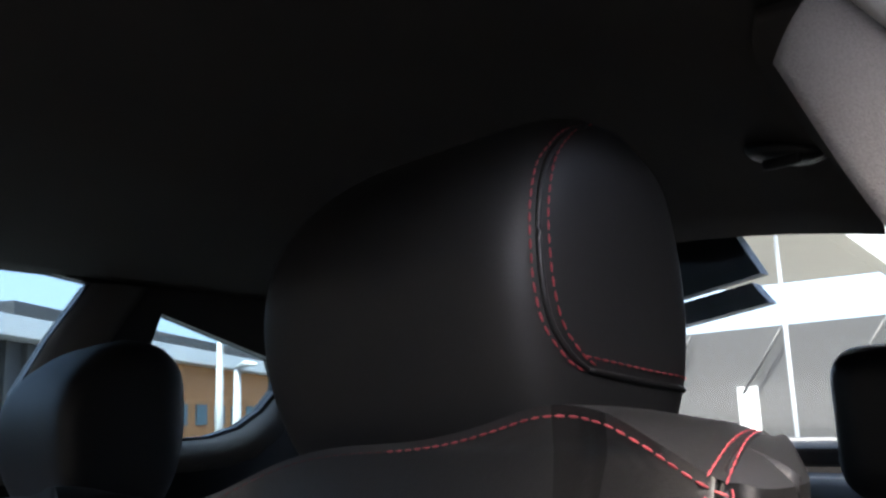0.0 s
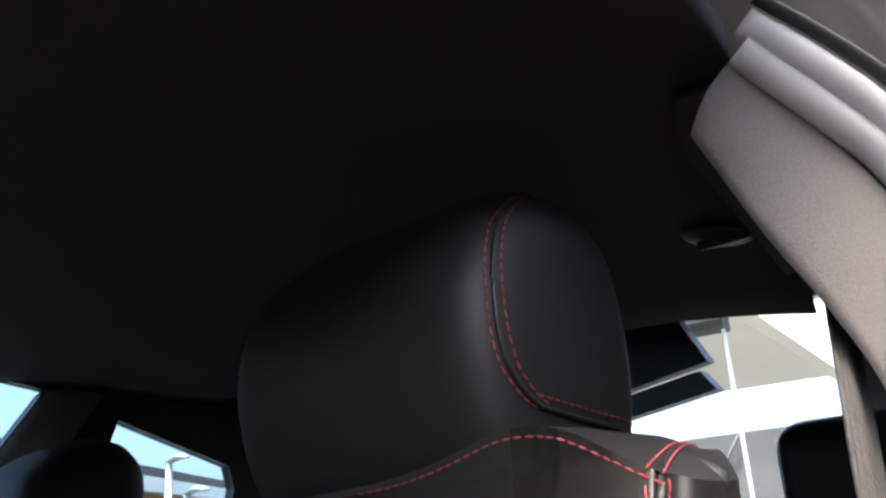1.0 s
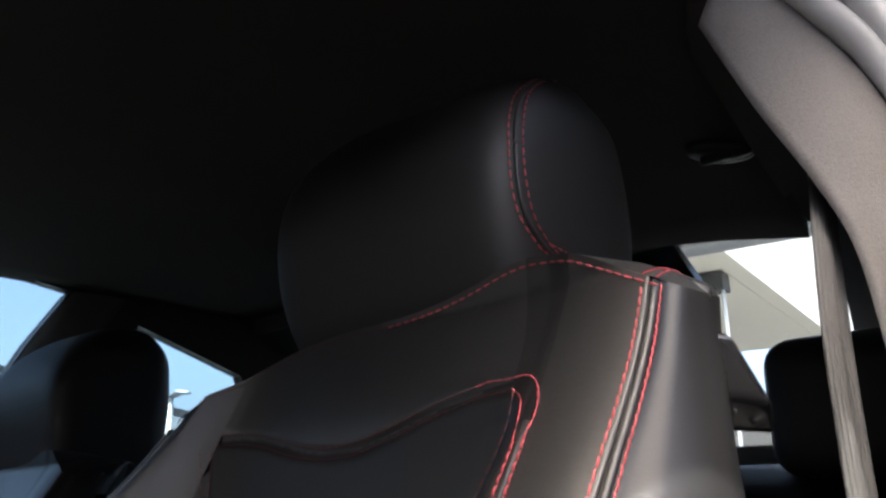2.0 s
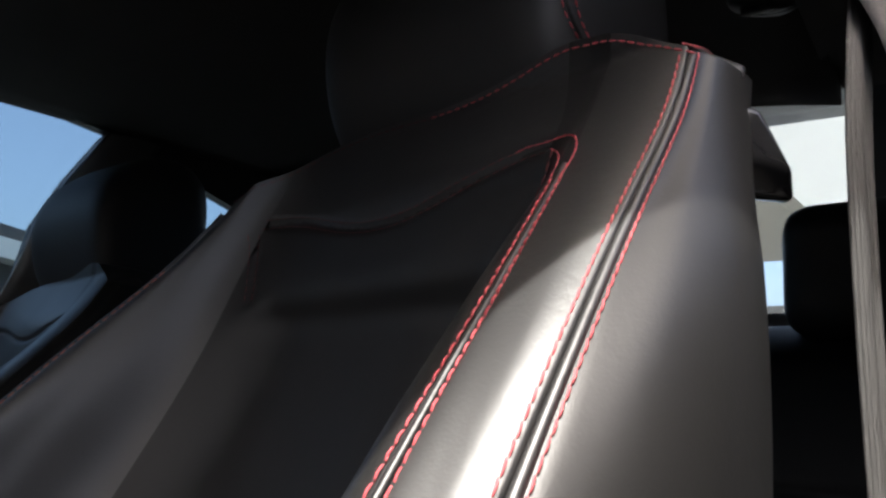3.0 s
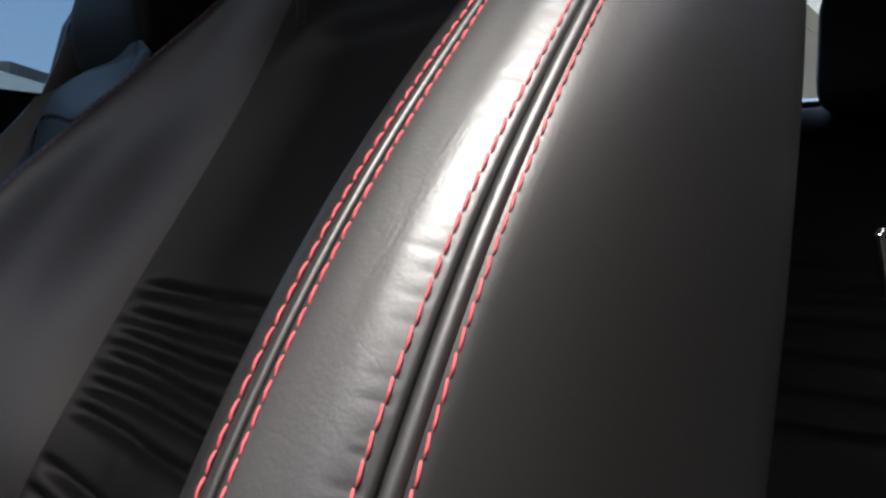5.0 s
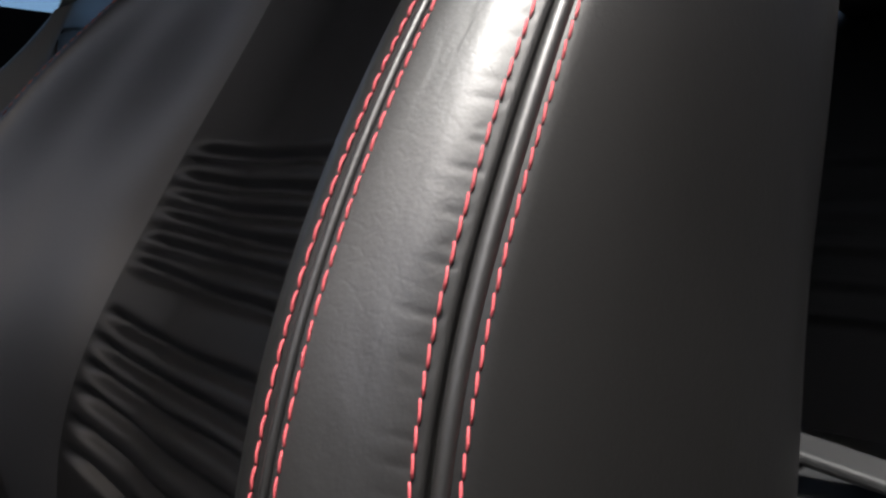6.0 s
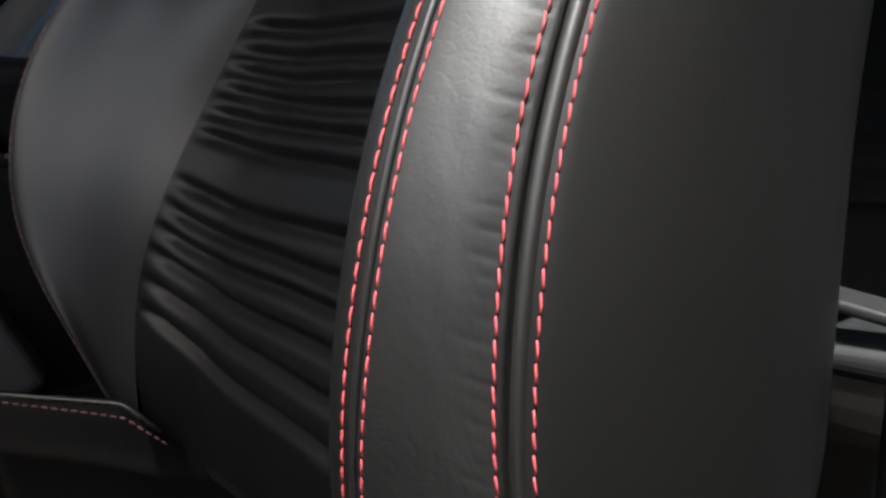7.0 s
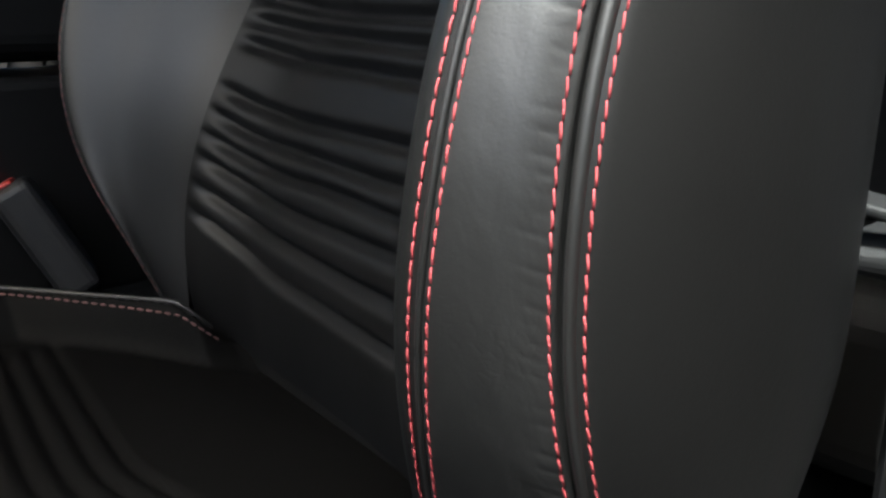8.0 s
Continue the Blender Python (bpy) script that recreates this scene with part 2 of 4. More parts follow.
def cubic(a, at, axis):
    """Values of a table at fractional places along an axis, by a cubic through the four nearest."""
    a = np.moveaxis(np.asarray(a, float), axis, 0)
    n = len(a)
    i = np.clip(np.floor(at).astype(int), 0, n - 2)
    w = (np.asarray(at) - i).reshape((-1,) + (1,) * (a.ndim - 1))
    p0, p1, p2, p3 = a[np.maximum(i - 1, 0)], a[i], a[i + 1], a[np.minimum(i + 2, n - 1)]
    p0 = np.where((i == 0).reshape(w.shape), 2 * p1 - p2, p0)
    p3 = np.where((i == n - 2).reshape(w.shape), 2 * p2 - p1, p3)
    out = p1 + 0.5 * w * (p2 - p0 + w * (2 * p0 - 5 * p1 + 4 * p2 - p3 + w * (3 * (p1 - p2) + p3 - p0)))
    return np.moveaxis(out, 0, axis)
# ---- front seat: the backrest's lines by height ----
ZS = [0.50, 0.55, 0.60, 0.65, 0.70, 0.75, 0.80, 0.85, 0.90, 0.95, 1.00, 1.05, 1.09]
S1X = spline(ZS, [0.250, 0.259, 0.262, 0.262, 0.261, 0.259, 0.258, 0.255, 0.249, 0.240, 0.229, 0.221, 0.214])
S1Y = spline(ZS, [0.000, -0.036, -0.060, -0.071, -0.070, -0.058, -0.037, -0.008, 0.032, 0.079, 0.131, 0.179, 0.208])
S2X = spline(ZS, [0.185, 0.200, 0.211, 0.219, 0.225, 0.226, 0.225, 0.223, 0.218, 0.208, 0.191, 0.176, 0.168])
S2Y = spline(ZS, [-0.030, -0.062, -0.081, -0.091, -0.091, -0.079, -0.056, -0.024, 0.018, 0.069, 0.127, 0.180, 0.212])
E1X = spline(ZS, [-0.165, -0.172, -0.186, -0.207, -0.221, -0.228, -0.226, -0.215, -0.199, -0.181, -0.151, -0.129, -0.106])
E1Y = spline(ZS, [0.020, 0.000, -0.019, -0.032, -0.033, -0.022, 0.001, 0.035, 0.078, 0.124, 0.166, 0.200, 0.222])
I1X = spline(ZS, [-0.125, -0.122, -0.118, -0.108, -0.099, -0.098, -0.104, -0.109, -0.110, -0.106, -0.102, -0.092, -0.080])
I1Y = spline(ZS, [0.000, -0.002, -0.002, 0.004, 0.021, 0.049, 0.082, 0.116, 0.147, 0.172, 0.193, 0.212, 0.226])
DEEP = spline([0.50, 0.55, 0.60, 0.65, 0.75, 0.85, 0.95, 1.05, 1.10], [0.50, 0.70, 1.05, 1.18, 1.18, 1.02, 0.70, 0.42, 0.38])
IRX = spline([0.50, 0.90, 0.95, 0.98, 1.00, 1.02, 1.04, 1.09], [0.125, 0.125, 0.126, 0.131, 0.141, 0.151, 0.155, 0.140])
WIDE = spline([0.50, 0.60, 0.70, 0.80, 0.92, 0.97, 1.02, 1.06, 1.10], [1.34, 1.28, 1.18, 1.03, 1.0, 0.9, 0.62, 0.45, 0.4])
TOP = spline([-0.26, -0.20, -0.15, -0.10, -0.05, 0.0, 0.05, 0.12, 0.16, 0.196, 0.215, 0.24, 0.30], [0.970, 0.990, 1.026, 1.066, 1.086, 1.092, 1.094, 1.103, 1.107, 1.094, 1.084, 1.074, 1.07])


def exact_section(z):
    """The backrest's outline at a height, from the outer rear corner round the front to the inner rear corner, and the marks of its seams."""
    s1, s2, e, i = (np.array([f(z), g(z)]) for f, g in ((S1X, S1Y), (S2X, S2Y), (E1X, E1Y), (I1X, I1Y)))
    k = DEEP(z)
    ir = np.array([IRX(z), i[1] - 0.012 - (IRX(z) - 0.125) * 0.45])
    flat = s2[1] + (i[1] + 0.006 - s2[1]) * (s2[0] - ir[0]) / (s2[0] - 0.06)
    ir[1] += (flat - ir[1]) * float(np.clip((z - 1.025) / 0.03, 0, 1))
    q = WIDE(z)
    j = i + np.array([-0.039, 0.021]) * float(0.5 + 0.5 * math.cos(math.pi * np.clip((z - 0.76) / 0.22, 0, 1)))
    h = float(np.clip((s2[0] - ir[0]) / 0.09, 0.05, 1))
    keys = [
        s1 + (-0.055 * q, 0.196 * k), s1 + (-0.012, 0.178 * k), s1 + (0.0125 * q, 0.138 * k), s1 + (0.0195 * q, 0.085 * k), s1 + (0.0150 * q, 0.036 * k), s1 + (0.0062 * q, 0.0085), s1,
        (s1 + s2) / 2 + (0.004, -0.004), s2, s2 + np.array([-0.016, 0.004]) * h, s2 * 0.55 + ir * 0.45 + np.array([-0.006, 0.006]) * h, ir,
        ir * 0.73 + j * 0.27 + (0, 0.006), ir * 0.43 + j * 0.57 + (0, 0.008), j, j * 0.5 + e * 0.5 + (-0.002, -0.010), e + (0.014, -0.003), e,
        e + (-0.010, 0.018), e + (-0.022, 0.07 * k), e + (-0.024, 0.14 * k), e + (0.0, 0.19 * k),
    ]
    return smooth_line(keys, 8)


MARK = {"rear": 0, "s1": 6, "s2": 8, "ir": 11, "il": 14, "e1": 17, "end": 21}
ROWS = 150
LEVELS = np.linspace(0.48, 1.12, 130)
_made = [exact_section(z) for z in LEVELS]
TABLE, ALLMARKS = np.array([m[0] for m in _made]), _made[0][1]


def back_section(z):
    """The outline at a height, between the levels."""
    f = np.clip((z - LEVELS[0]) / (LEVELS[1] - LEVELS[0]), 0, len(LEVELS) - 1.001)
    i = int(f)
    return TABLE[i] * (1 - f + i) + TABLE[i + 1] * (f - i)


_tops = np.array([TOP(x) for x in back_section(1.06)[:, 0]])


def back_rows(u0, u1):
    """Rows of surface points between two columns."""
    v = np.linspace(0, 1, ROWS)[:, None]
    cols = np.arange(u0, u1 + 1)
    z = 0.49 + v * (_tops[cols][None] - 0.49)
    f = (z - LEVELS[0]) / (LEVELS[1] - LEVELS[0])
    xy = np.stack([cubic(TABLE[:, c], f[:, j], 0) for j, c in enumerate(cols)], 1)
    return np.concatenate([xy, z[..., None]], -1)


COL = {k: ALLMARKS[v] for k, v in MARK.items()}
FULL = back_rows(0, COL["end"])


def normals_of(a):
    du, dv = np.gradient(a, axis=1), np.gradient(a, axis=0)
    n = np.cross(du, dv)
    n /= np.linalg.norm(n, axis=-1, keepdims=True) + 1e-12
    return n if n[len(n) // 2, 0, 0] > 0 else -n


NORMAL = normals_of(FULL)


def finer(a, times_):
    """The sheet with more columns."""
    c = a.shape[1]
    return cubic(a, np.linspace(0, c - 1, (c - 1) * times_ + 1), 1)


def taller(a, times_):
    """The sheet with more rows."""
    r = a.shape[0]
    return cubic(a, np.linspace(0, r - 1, (r - 1) * times_ + 1), 0)


def across(a):
    """Distance of each point from the sheet's first and last column, along its row."""
    seg = np.linalg.norm(np.diff(a, axis=1), axis=-1)
    s = np.concatenate([np.zeros((len(a), 1)), np.cumsum(seg, axis=1)], axis=1)
    return s, s[:, -1:] - s


def tucked(u0, u1, first=True, last=True, depth=0.0028, reach=0.006, times_=2, tail=0, fades=(), rows_=1):
    """A leather panel between two columns, drawn in towards its seams."""
    a, n = finer(FULL[:, u0 : u1 + 1], times_), finer(NORMAL[:, u0 : u1 + 1], times_)
    if rows_ > 1:
        a, n = taller(a, rows_), taller(n, rows_)
    s, e = across(a)
    drop = np.zeros(s.shape)
    ease = np.clip((tail - a[..., 2]) / 0.03, 0, 1) if tail else 1.0
    if first:
        drop += depth * np.exp(-((s / reach) ** 2)) * (ease if "first" in fades else 1.0)
    if last:
        drop += depth * np.exp(-((e / reach) ** 2)) * (ease if "last" in fades else 1.0)
    return a - n * drop[..., None], n, s, e


seat = thing("front_seat", "black leather bucket seat with red contrast stitching", "car seat", "front seats", at=(0.0, 0.05, 0.25))

# outer side panel
a, n, s, e = tucked(COL["rear"], COL["s1"], False, True, depth=0.0009, reach=0.0060, times_=3)
a = a + n * (0.0055 * (1 - np.exp(-((e / 0.029) ** 2))) * np.clip((1.06 - a[..., 2]) / 0.08, 0, 1))[..., None]
part("side_panel", mesh_of("side_panel", *grid(a), LEATHER_SMOOTH), seat)
# ridge of the outer bolster, with small puckers beside the outer stitching
a, n, s, e = tucked(COL["s1"], COL["s2"], True, True, times_=5, tail=1.035, fades=("last",), depth=0.0030, reach=0.0013, rows_=5)
rng = np.random.RandomState(4)
zz = a[..., 2]
pucker = np.zeros(s.shape)
for zc in np.arange(0.56, 1.06, 0.0057):
    jit = rng.uniform(-0.0012, 0.0012)
    amp = rng.uniform(0.00003, 0.00024) * (0.3 if zc > 0.90 else 1.0)
    ln = rng.uniform(0.0018, 0.0070)
    pucker += amp * np.exp(-(((zz - zc - jit - 0.25 * (s - 0.0077)) / 0.0011) ** 2)) * np.exp(-(((s - 0.0075) / ln) ** 2)) * (s > 0.0038)
# slanting stretch creases on the ridge
for k in range(26):
    z0, ln = rng.uniform(0.735, 0.875), rng.uniform(0.012, 0.045)
    s0, lean = rng.uniform(0.014, 0.028), rng.uniform(-0.22, -0.10)
    mid = s0 + lean * (zz - z0) + 0.0006 * np.sin((zz - z0) * 260 + k)
    pucker += rng.uniform(0.00001, 0.00003) * np.exp(-(((s - mid) / 0.00045) ** 2)) * np.exp(-(((zz - z0) / ln) ** 4))
# soft unevenness of the padding
pucker += 0.00008 * np.sin(zz * 210 + 3 * np.sin(s * 150)) * np.sin(s * 190 + zz * 60) * np.clip((0.80 - zz) / 0.05, 0.10, 1)
pucker += 0.00003 * np.sin(zz * 640 + 5 * np.sin(s * 310)) * np.sin(s * 520 + 4 * np.sin(zz * 130)) * np.clip((0.74 - zz) / 0.05, 0, 1)
# the ridge is a little flatter than its outline
pucker += 0.0014 * np.sin(math.pi * s / (s + e + 1e-9)) ** 2 * np.clip((1.0 - zz) / 0.1, 0, 1)
a = a - n * pucker[..., None]
part("bolster_ridge", mesh_of("bolster_ridge", *grid(a), LEATHER), seat)
a, n, s, e = tucked(COL["s2"], COL["ir"], True, True, depth=0.0016, tail=1.035, fades=("first", "last"))
part("bolster_face", mesh_of("bolster_face", *grid(a), LEATHER_SMOOTH), seat)
a, n, s, e = tucked(COL["il"], COL["e1"], False, True)
part("bolster_face", mesh_of("bolster_face", *grid(a), LEATHER_LIT), seat)
a, n, s, e = tucked(COL["e1"], COL["end"], True, False)
part("side_panel", mesh_of("side_panel", *grid(a), LEATHER_SMOOTH), seat)

# centre insert with its two groups of sewn pleats, and the plain panel above it
UPPER = spline([-0.13, -0.105, -0.068, -0.013, 0.04, 0.10, 0.15], [1.030, 1.031, 1.031, 1.021, 1.020, 1.034, 1.043])
# heights of the pleats beside the outer bolster and at the far bolster
PLEATS = [(0.806, 0.800), (0.785, 0.784), (0.770, 0.771), (0.7545, 0.7576), (0.7395, 0.743), (0.7215, 0.728), (0.687, 0.699), (0.667, 0.684), (0.650, 0.667), (0.629, 0.651), (0.604, 0.632), (0.576, 0.611)]


def pad_edge(w):
    """Height of the sunk pad's upper edge across the insert, rounded at its inboard corner."""
    return 0.972 + 0.006 * (1 - w) ** 2 - 0.045 * np.clip((w - 0.80) / 0.20, 0, 1) ** 2


def insert_panel():
    cols = finer(FULL[:, COL["ir"] : COL["il"] + 1], 4)
    nn = finer(NORMAL[:, COL["ir"] : COL["il"] + 1], 4)
    rows = np.linspace(0, ROWS - 1, 420)
    a = np.empty((len(rows), cols.shape[1], 3))
    n = np.empty_like(a)
    for k in range(3):
        for c in range(cols.shape[1]):
            a[:, c, k] = np.interp(rows, np.arange(ROWS), cols[:, c, k])
            n[:, c, k] = np.interp(rows, np.arange(ROWS), nn[:, c, k])
    s, e = across(a)
    z = a[..., 2]
    w = s / (s + e + 1e-9)
    drop = 0.0028 * np.exp(-((s / 0.006) ** 2)) * np.clip((1.03 - z) / 0.03, 0, 1)
    pad_top = pad_edge(w)
    inset = np.clip(np.minimum(s / 0.02, e / 0.07), 0, 1)
    inset = inset * inset * (3 - 2 * inset)
    drop += inset * 0.011 / (1 + np.exp(np.clip((z - pad_top) / 0.0042, -60, 60)))
    for i, (near_z, far_z) in enumerate(PLEATS):
        zc = near_z + (far_z - near_z) * np.clip((w - 0.30) / 0.70, 0, 1) ** (1.8 if i < 6 else 7.0 - 0.75 * (i - 6)) + 0.0006 * np.sin(w * 9 + i * 2.1)
        edge = np.clip(np.minimum(s / 0.006, (e - 0.001) / 0.018), 0, 1)
        d = z - zc
        drop += 0.0074 * edge * np.exp(-((d / np.where(d > 0, 0.0036, 0.0052)) ** 2))
    left = -0.103 + 0.35 * (1.025 - z)
    drop += 0.0040 * np.exp(-(((a[..., 0] - left) / 0.0019) ** 2)) * np.clip((z - 0.972) / 0.006, 0, 1) * np.clip((1.030 - z) / 0.006, 0, 1)
    up = np.vectorize(UPPER)(a[..., 0])
    drop += 0.0025 * np.exp(-(((z - up) / 0.003) ** 2))
    drop += 0.012 * np.clip((0.578 - z) / 0.08, 0, 1) ** 2
    return a - n * drop[..., None]


ins = insert_panel()
insert_mesh = mesh_of("seat_insert", *grid(ins), LEATHER_IN)
insert_mesh.materials.append(LEATHER)
for p in insert_mesh.polygons:
    p.material_index = int(p.center.z > UPPER(p.center.x))
part("seat_insert", insert_mesh, seat, "dark soft leather insert with sewn horizontal pleats")

# leather cap over the top, from the front edge to the back, and the shell behind
edge = FULL[-1]
run = np.clip((edge[:, 0] - edge[0, 0]) / (edge[-1, 0] - edge[0, 0]), 0, 1)
back_edge = edge[0] + (edge[-1] - edge[0]) * run[:, None] + np.array([0, 0.012, -0.006])
back_edge[:, 0] = np.clip(edge[:, 0], edge[-1, 0], edge[0, 0])
back_edge[:, 1] = np.maximum(back_edge[:, 1], edge[:, 1] + 0.002)
cap = []
for k in np.linspace(0, 1, 12):
    row = edge + (back_edge - edge) * k
    row[:, 2] += (0.007 * np.sin(math.pi * min(1.0, k * 1.0)) + 0.002 * np.sin(math.pi * k * 0.5)) * np.clip(np.linalg.norm(back_edge - edge, axis=1) / 0.05, 0, 1)
    cap.append(row)
part("top_cap", mesh_of("top_cap", *grid(cap), LEATHER), seat, "rounded black leather top of the backrest")
shell = []
for k in np.linspace(0, 1, 20):
    col = FULL[:, 0] + (FULL[:, -1] - FULL[:, 0]) * k
    col = col + np.array([0, 0.035, 0]) * math.sin(math.pi * k) ** 0.6
    shell.append(col)
part("back_shell", mesh_of("back_shell", *grid(shell), PLASTIC), seat, "smooth black back shell")

# ---- headrest ----
HZ = [1.07, 1.10, 1.14, 1.18, 1.21, 1.235, 1.252, 1.262, 1.270]
HW = spline(HZ, [0.093, 0.102, 0.107, 0.106, 0.103, 0.097, 0.088, 0.074, 0.035])
HX = 0.013
HF = spline(HZ, [0.258, 0.242, 0.230, 0.228, 0.238, 0.258, 0.280, 0.300, 0.325])
HB = spline(HZ, [0.362, 0.376, 0.386, 0.390, 0.391, 0.388, 0.378, 0.365, 0.345])
HP = spline([1.07, 1.19, 1.235, 1.270], [6.5, 6.0, 4.6, 2.6])


def headrest_ring(z, count=96):
    w, f, b = HW(z), HF(z), HB(z)
    c, d = (f + b) / 2, (b - f) / 2
    ring = []
    for k in range(count):
        t = 2 * math.pi * k / count
        ct, st = math.cos(t), math.sin(t)
        x = w * math.copysign(abs(ct) ** (2 / HP(z)), ct)
        y = c + d * math.copysign(abs(st) ** (2 / HP(z)), st) + (0.006 * (1 - (x / w) ** 2) if st < 0 else 0)
        ring.append((x + HX, y, z))
    return ring


def headrest_side(y, z, out=0.0):
    """The point of the headrest's outboard flank at a depth and height."""
    w, f, b = HW(z), HF(z), HB(z)
    c, d = (f + b) / 2, (b - f) / 2
    q = min(abs((y - c) / d), 0.999)
    return Vector((w * (1 - q ** HP(z)) ** (1 / HP(z)) + HX + out, y - (out if y < c - 0.6 * d else 0), z))


rings = [headrest_ring(z) for z in np.concatenate([np.linspace(1.07, 1.225, 34), 1.228 + 0.042 * np.sin(np.linspace(0, math.pi / 2, 20))])]
hv = [p for r in rings for p in r]
hf = [(i * 96 + k, i * 96 + (k + 1) % 96, (i + 1) * 96 + (k + 1) % 96, (i + 1) * 96 + k) for i in range(len(rings) - 1) for k in range(96)]
hf += [tuple(range(96))[::-1], tuple(range((len(rings) - 1) * 96, len(rings) * 96))]
headrest = part("headrest", mesh_of("headrest", hv, hf, LEATHER_REST), seat, "padded black leather headrest with red seam")

# ---- cushion ----
def crest_x(y):
    """Where the raised sides of the cushion are highest; they close in towards the rear."""
    return np.interp(y, [-0.36, -0.20, -0.088, -0.046, 0.01, 0.10], [0.248, 0.245, 0.233, 0.190, 0.134, 0.110])


def cushion_height(x, y):
    run = (0.08 - y) / 0.5
    c = crest_x(y)
    slope = 0.020 + 0.014 * np.clip((0.01 - y) / 0.12, 0, 1)
    side = np.clip((np.abs(x) - c + slope) / slope, 0, 1)
    side = side * side * (3 - 2 * side)
    fall = np.clip((np.abs(x) - c - 0.010) / 0.05, 0, 1)
    front = np.clip((-0.36 - y) / 0.08, 0, 1)
    tip = np.clip((0.034 - y) / 0.034, 0, 1)
    gap = np.clip((y + 0.085) / 0.12, 0, 1)
    return 0.505 + 0.045 * run + 0.034 * side * tip - 0.11 * fall**2 - 0.14 * front**2 - 0.018 * gap * gap * (1 - side)


xs, ys = np.linspace(-0.285, 0.285, 110), np.linspace(0.10, -0.44, 260)
cu = np.array([[(x, y, cushion_height(x, y)) for x in xs] for y in ys])
cx = np.abs(cu[..., 0] - 0.01)
for k in range(16):
    mid = -0.1035 - 0.0155 * k + 0.17 * (np.sqrt(cx**2 + 0.02**2) - 0.02)
    cu[..., 2] -= 0.0055 * np.exp(-(((cu[..., 1] - mid) / 0.0036) ** 2)) * np.clip((0.190 - np.abs(cu[..., 0])) / 0.012, 0, 1)
part("cushion", mesh_of("cushion", *thick_sheet(cu, 0.16, (0, 0, -1)), LEATHER_SHADED), seat, "black leather cushion with lengthwise pleats and raised sides")
part("seat_base", box("seat_base", (-0.22, -0.36, 0.27), (0.22, 0.12, 0.40), PLASTIC, 0.02), seat)
# seat release paddle on the shoulder and the strap loop above it
turn = Matrix.Translation((0.229, 0.243, 1.034)) @ Euler((radians(8), radians(10), radians(34))).to_matrix().to_4x4()


def lever_mesh():
    """A paddle, narrow at its top, with a lit upper face over an undercut lower one."""
    bm = bmesh.new()
    left = [(-0.018, 0.010, 0.026), (-0.018, -0.006, 0.026), (-0.019, -0.018, 0.000), (-0.017, -0.004, -0.017), (-0.017, 0.012, -0.017)]
    right = [(-0.006, 0.010, 0.026), (-0.005, -0.004, 0.025), (0.013, -0.012, -0.001), (0.018, -0.001, -0.014), (0.018, 0.012, -0.014)]
    va, vb = [bm.verts.new(p) for p in left], [bm.verts.new(p) for p in right]
    for i in range(5):
        j = (i + 1) % 5
        bm.faces.new((va[i], va[j], vb[j], vb[i]))
    bm.faces.new(va[::-1])
    bm.faces.new(vb)
    bmesh.ops.recalc_face_normals(bm, faces=bm.faces)
    bmesh.ops.bevel(bm, geom=bm.edges[:], offset=0.0035, segments=4, affect="EDGES", profile=0.5)
    bmesh.ops.transform(bm, matrix=turn, verts=bm.verts)
    me = bpy.data.meshes.new("release_lever")
    bm.to_mesh(me)
    bm.free()
    me.materials.append(GLOSS)
    for p in me.polygons:
        p.use_smooth = True
    return me


part("release_lever", lever_mesh(), seat, "glossy black fold lever")
part("lever_bezel", box("lever_bezel", (-0.027, -0.014, -0.030), (-0.019, 0.014, 0.028), PLASTIC, 0.004, 3, turn), seat, "matt black lever surround")
flap = []
for k in np.linspace(0, 1, 9):
    w = 0.008 - 0.003 * k
    c = Vector((0.199 + 0.025 * k, 0.236 + 0.004 * k, 1.094 - 0.006 * k - 0.006 * k * k))
    flap.append([(c.x - 0.3 * w * j, c.y + w * j, c.z - 0.006 * j * j) for j in np.linspace(-1, 1, 7)])
part("belt_guide_strap", mesh_of("belt_guide_strap", *thick_sheet(flap, 0.0022, (0, 0, -1)), PLASTIC), seat, "small black leather belt guide strap")

# ---- the second front seat, beside it ----
seat_2 = copy_thing(seat, pose(-0.715, 0.146, 0.193))
tagged(seat_2, "black leather bucket seat beside the far door", "car seat", "front seats")


# ---- seams: piping and thread, on the near seat only ----
def on_back(u, z, shift, out):
    """A point of the backrest at a height, shift metres along the outline past a seam's column, lifted by out."""
    line = back_section(z)
    seg = np.linalg.norm(np.diff(line, axis=0), axis=1)
    s = np.concatenate([[0], np.cumsum(seg)])
    at = s[u] + shift
    p = np.array([np.interp(at, s, line[:, 0]), np.interp(at, s, line[:, 1])])
    q = np.array([np.interp(at + 0.002, s, line[:, 0]), np.interp(at + 0.002, s, line[:, 1])])
    t = (q - p) / np.linalg.norm(q - p)
    nrm = np.array([-t[1], t[0]])
    return Vector((p[0] + nrm[0] * out, p[1] + nrm[1] * out, z)), Vector((nrm[0], nrm[1], 0))


def stitch_mesh(name, length, radius, mat):
    """One thread stitch along z, bowed outwards along y, its ends dipping into the leather."""
    pts = [(0, -0.0003, -length / 2), (0, 0.0, -length * 0.38), (0, 0.0003, 0), (0, 0.0, length * 0.38), (0, -0.0003, length / 2)]
    return tube(name, pts, [radius * 0.6, radius * 0.97, radius, radius * 0.97, radius * 0.6], mat, 6)


STITCH = stitch_mesh("stitch", 0.0060, 0.00044, THREAD)


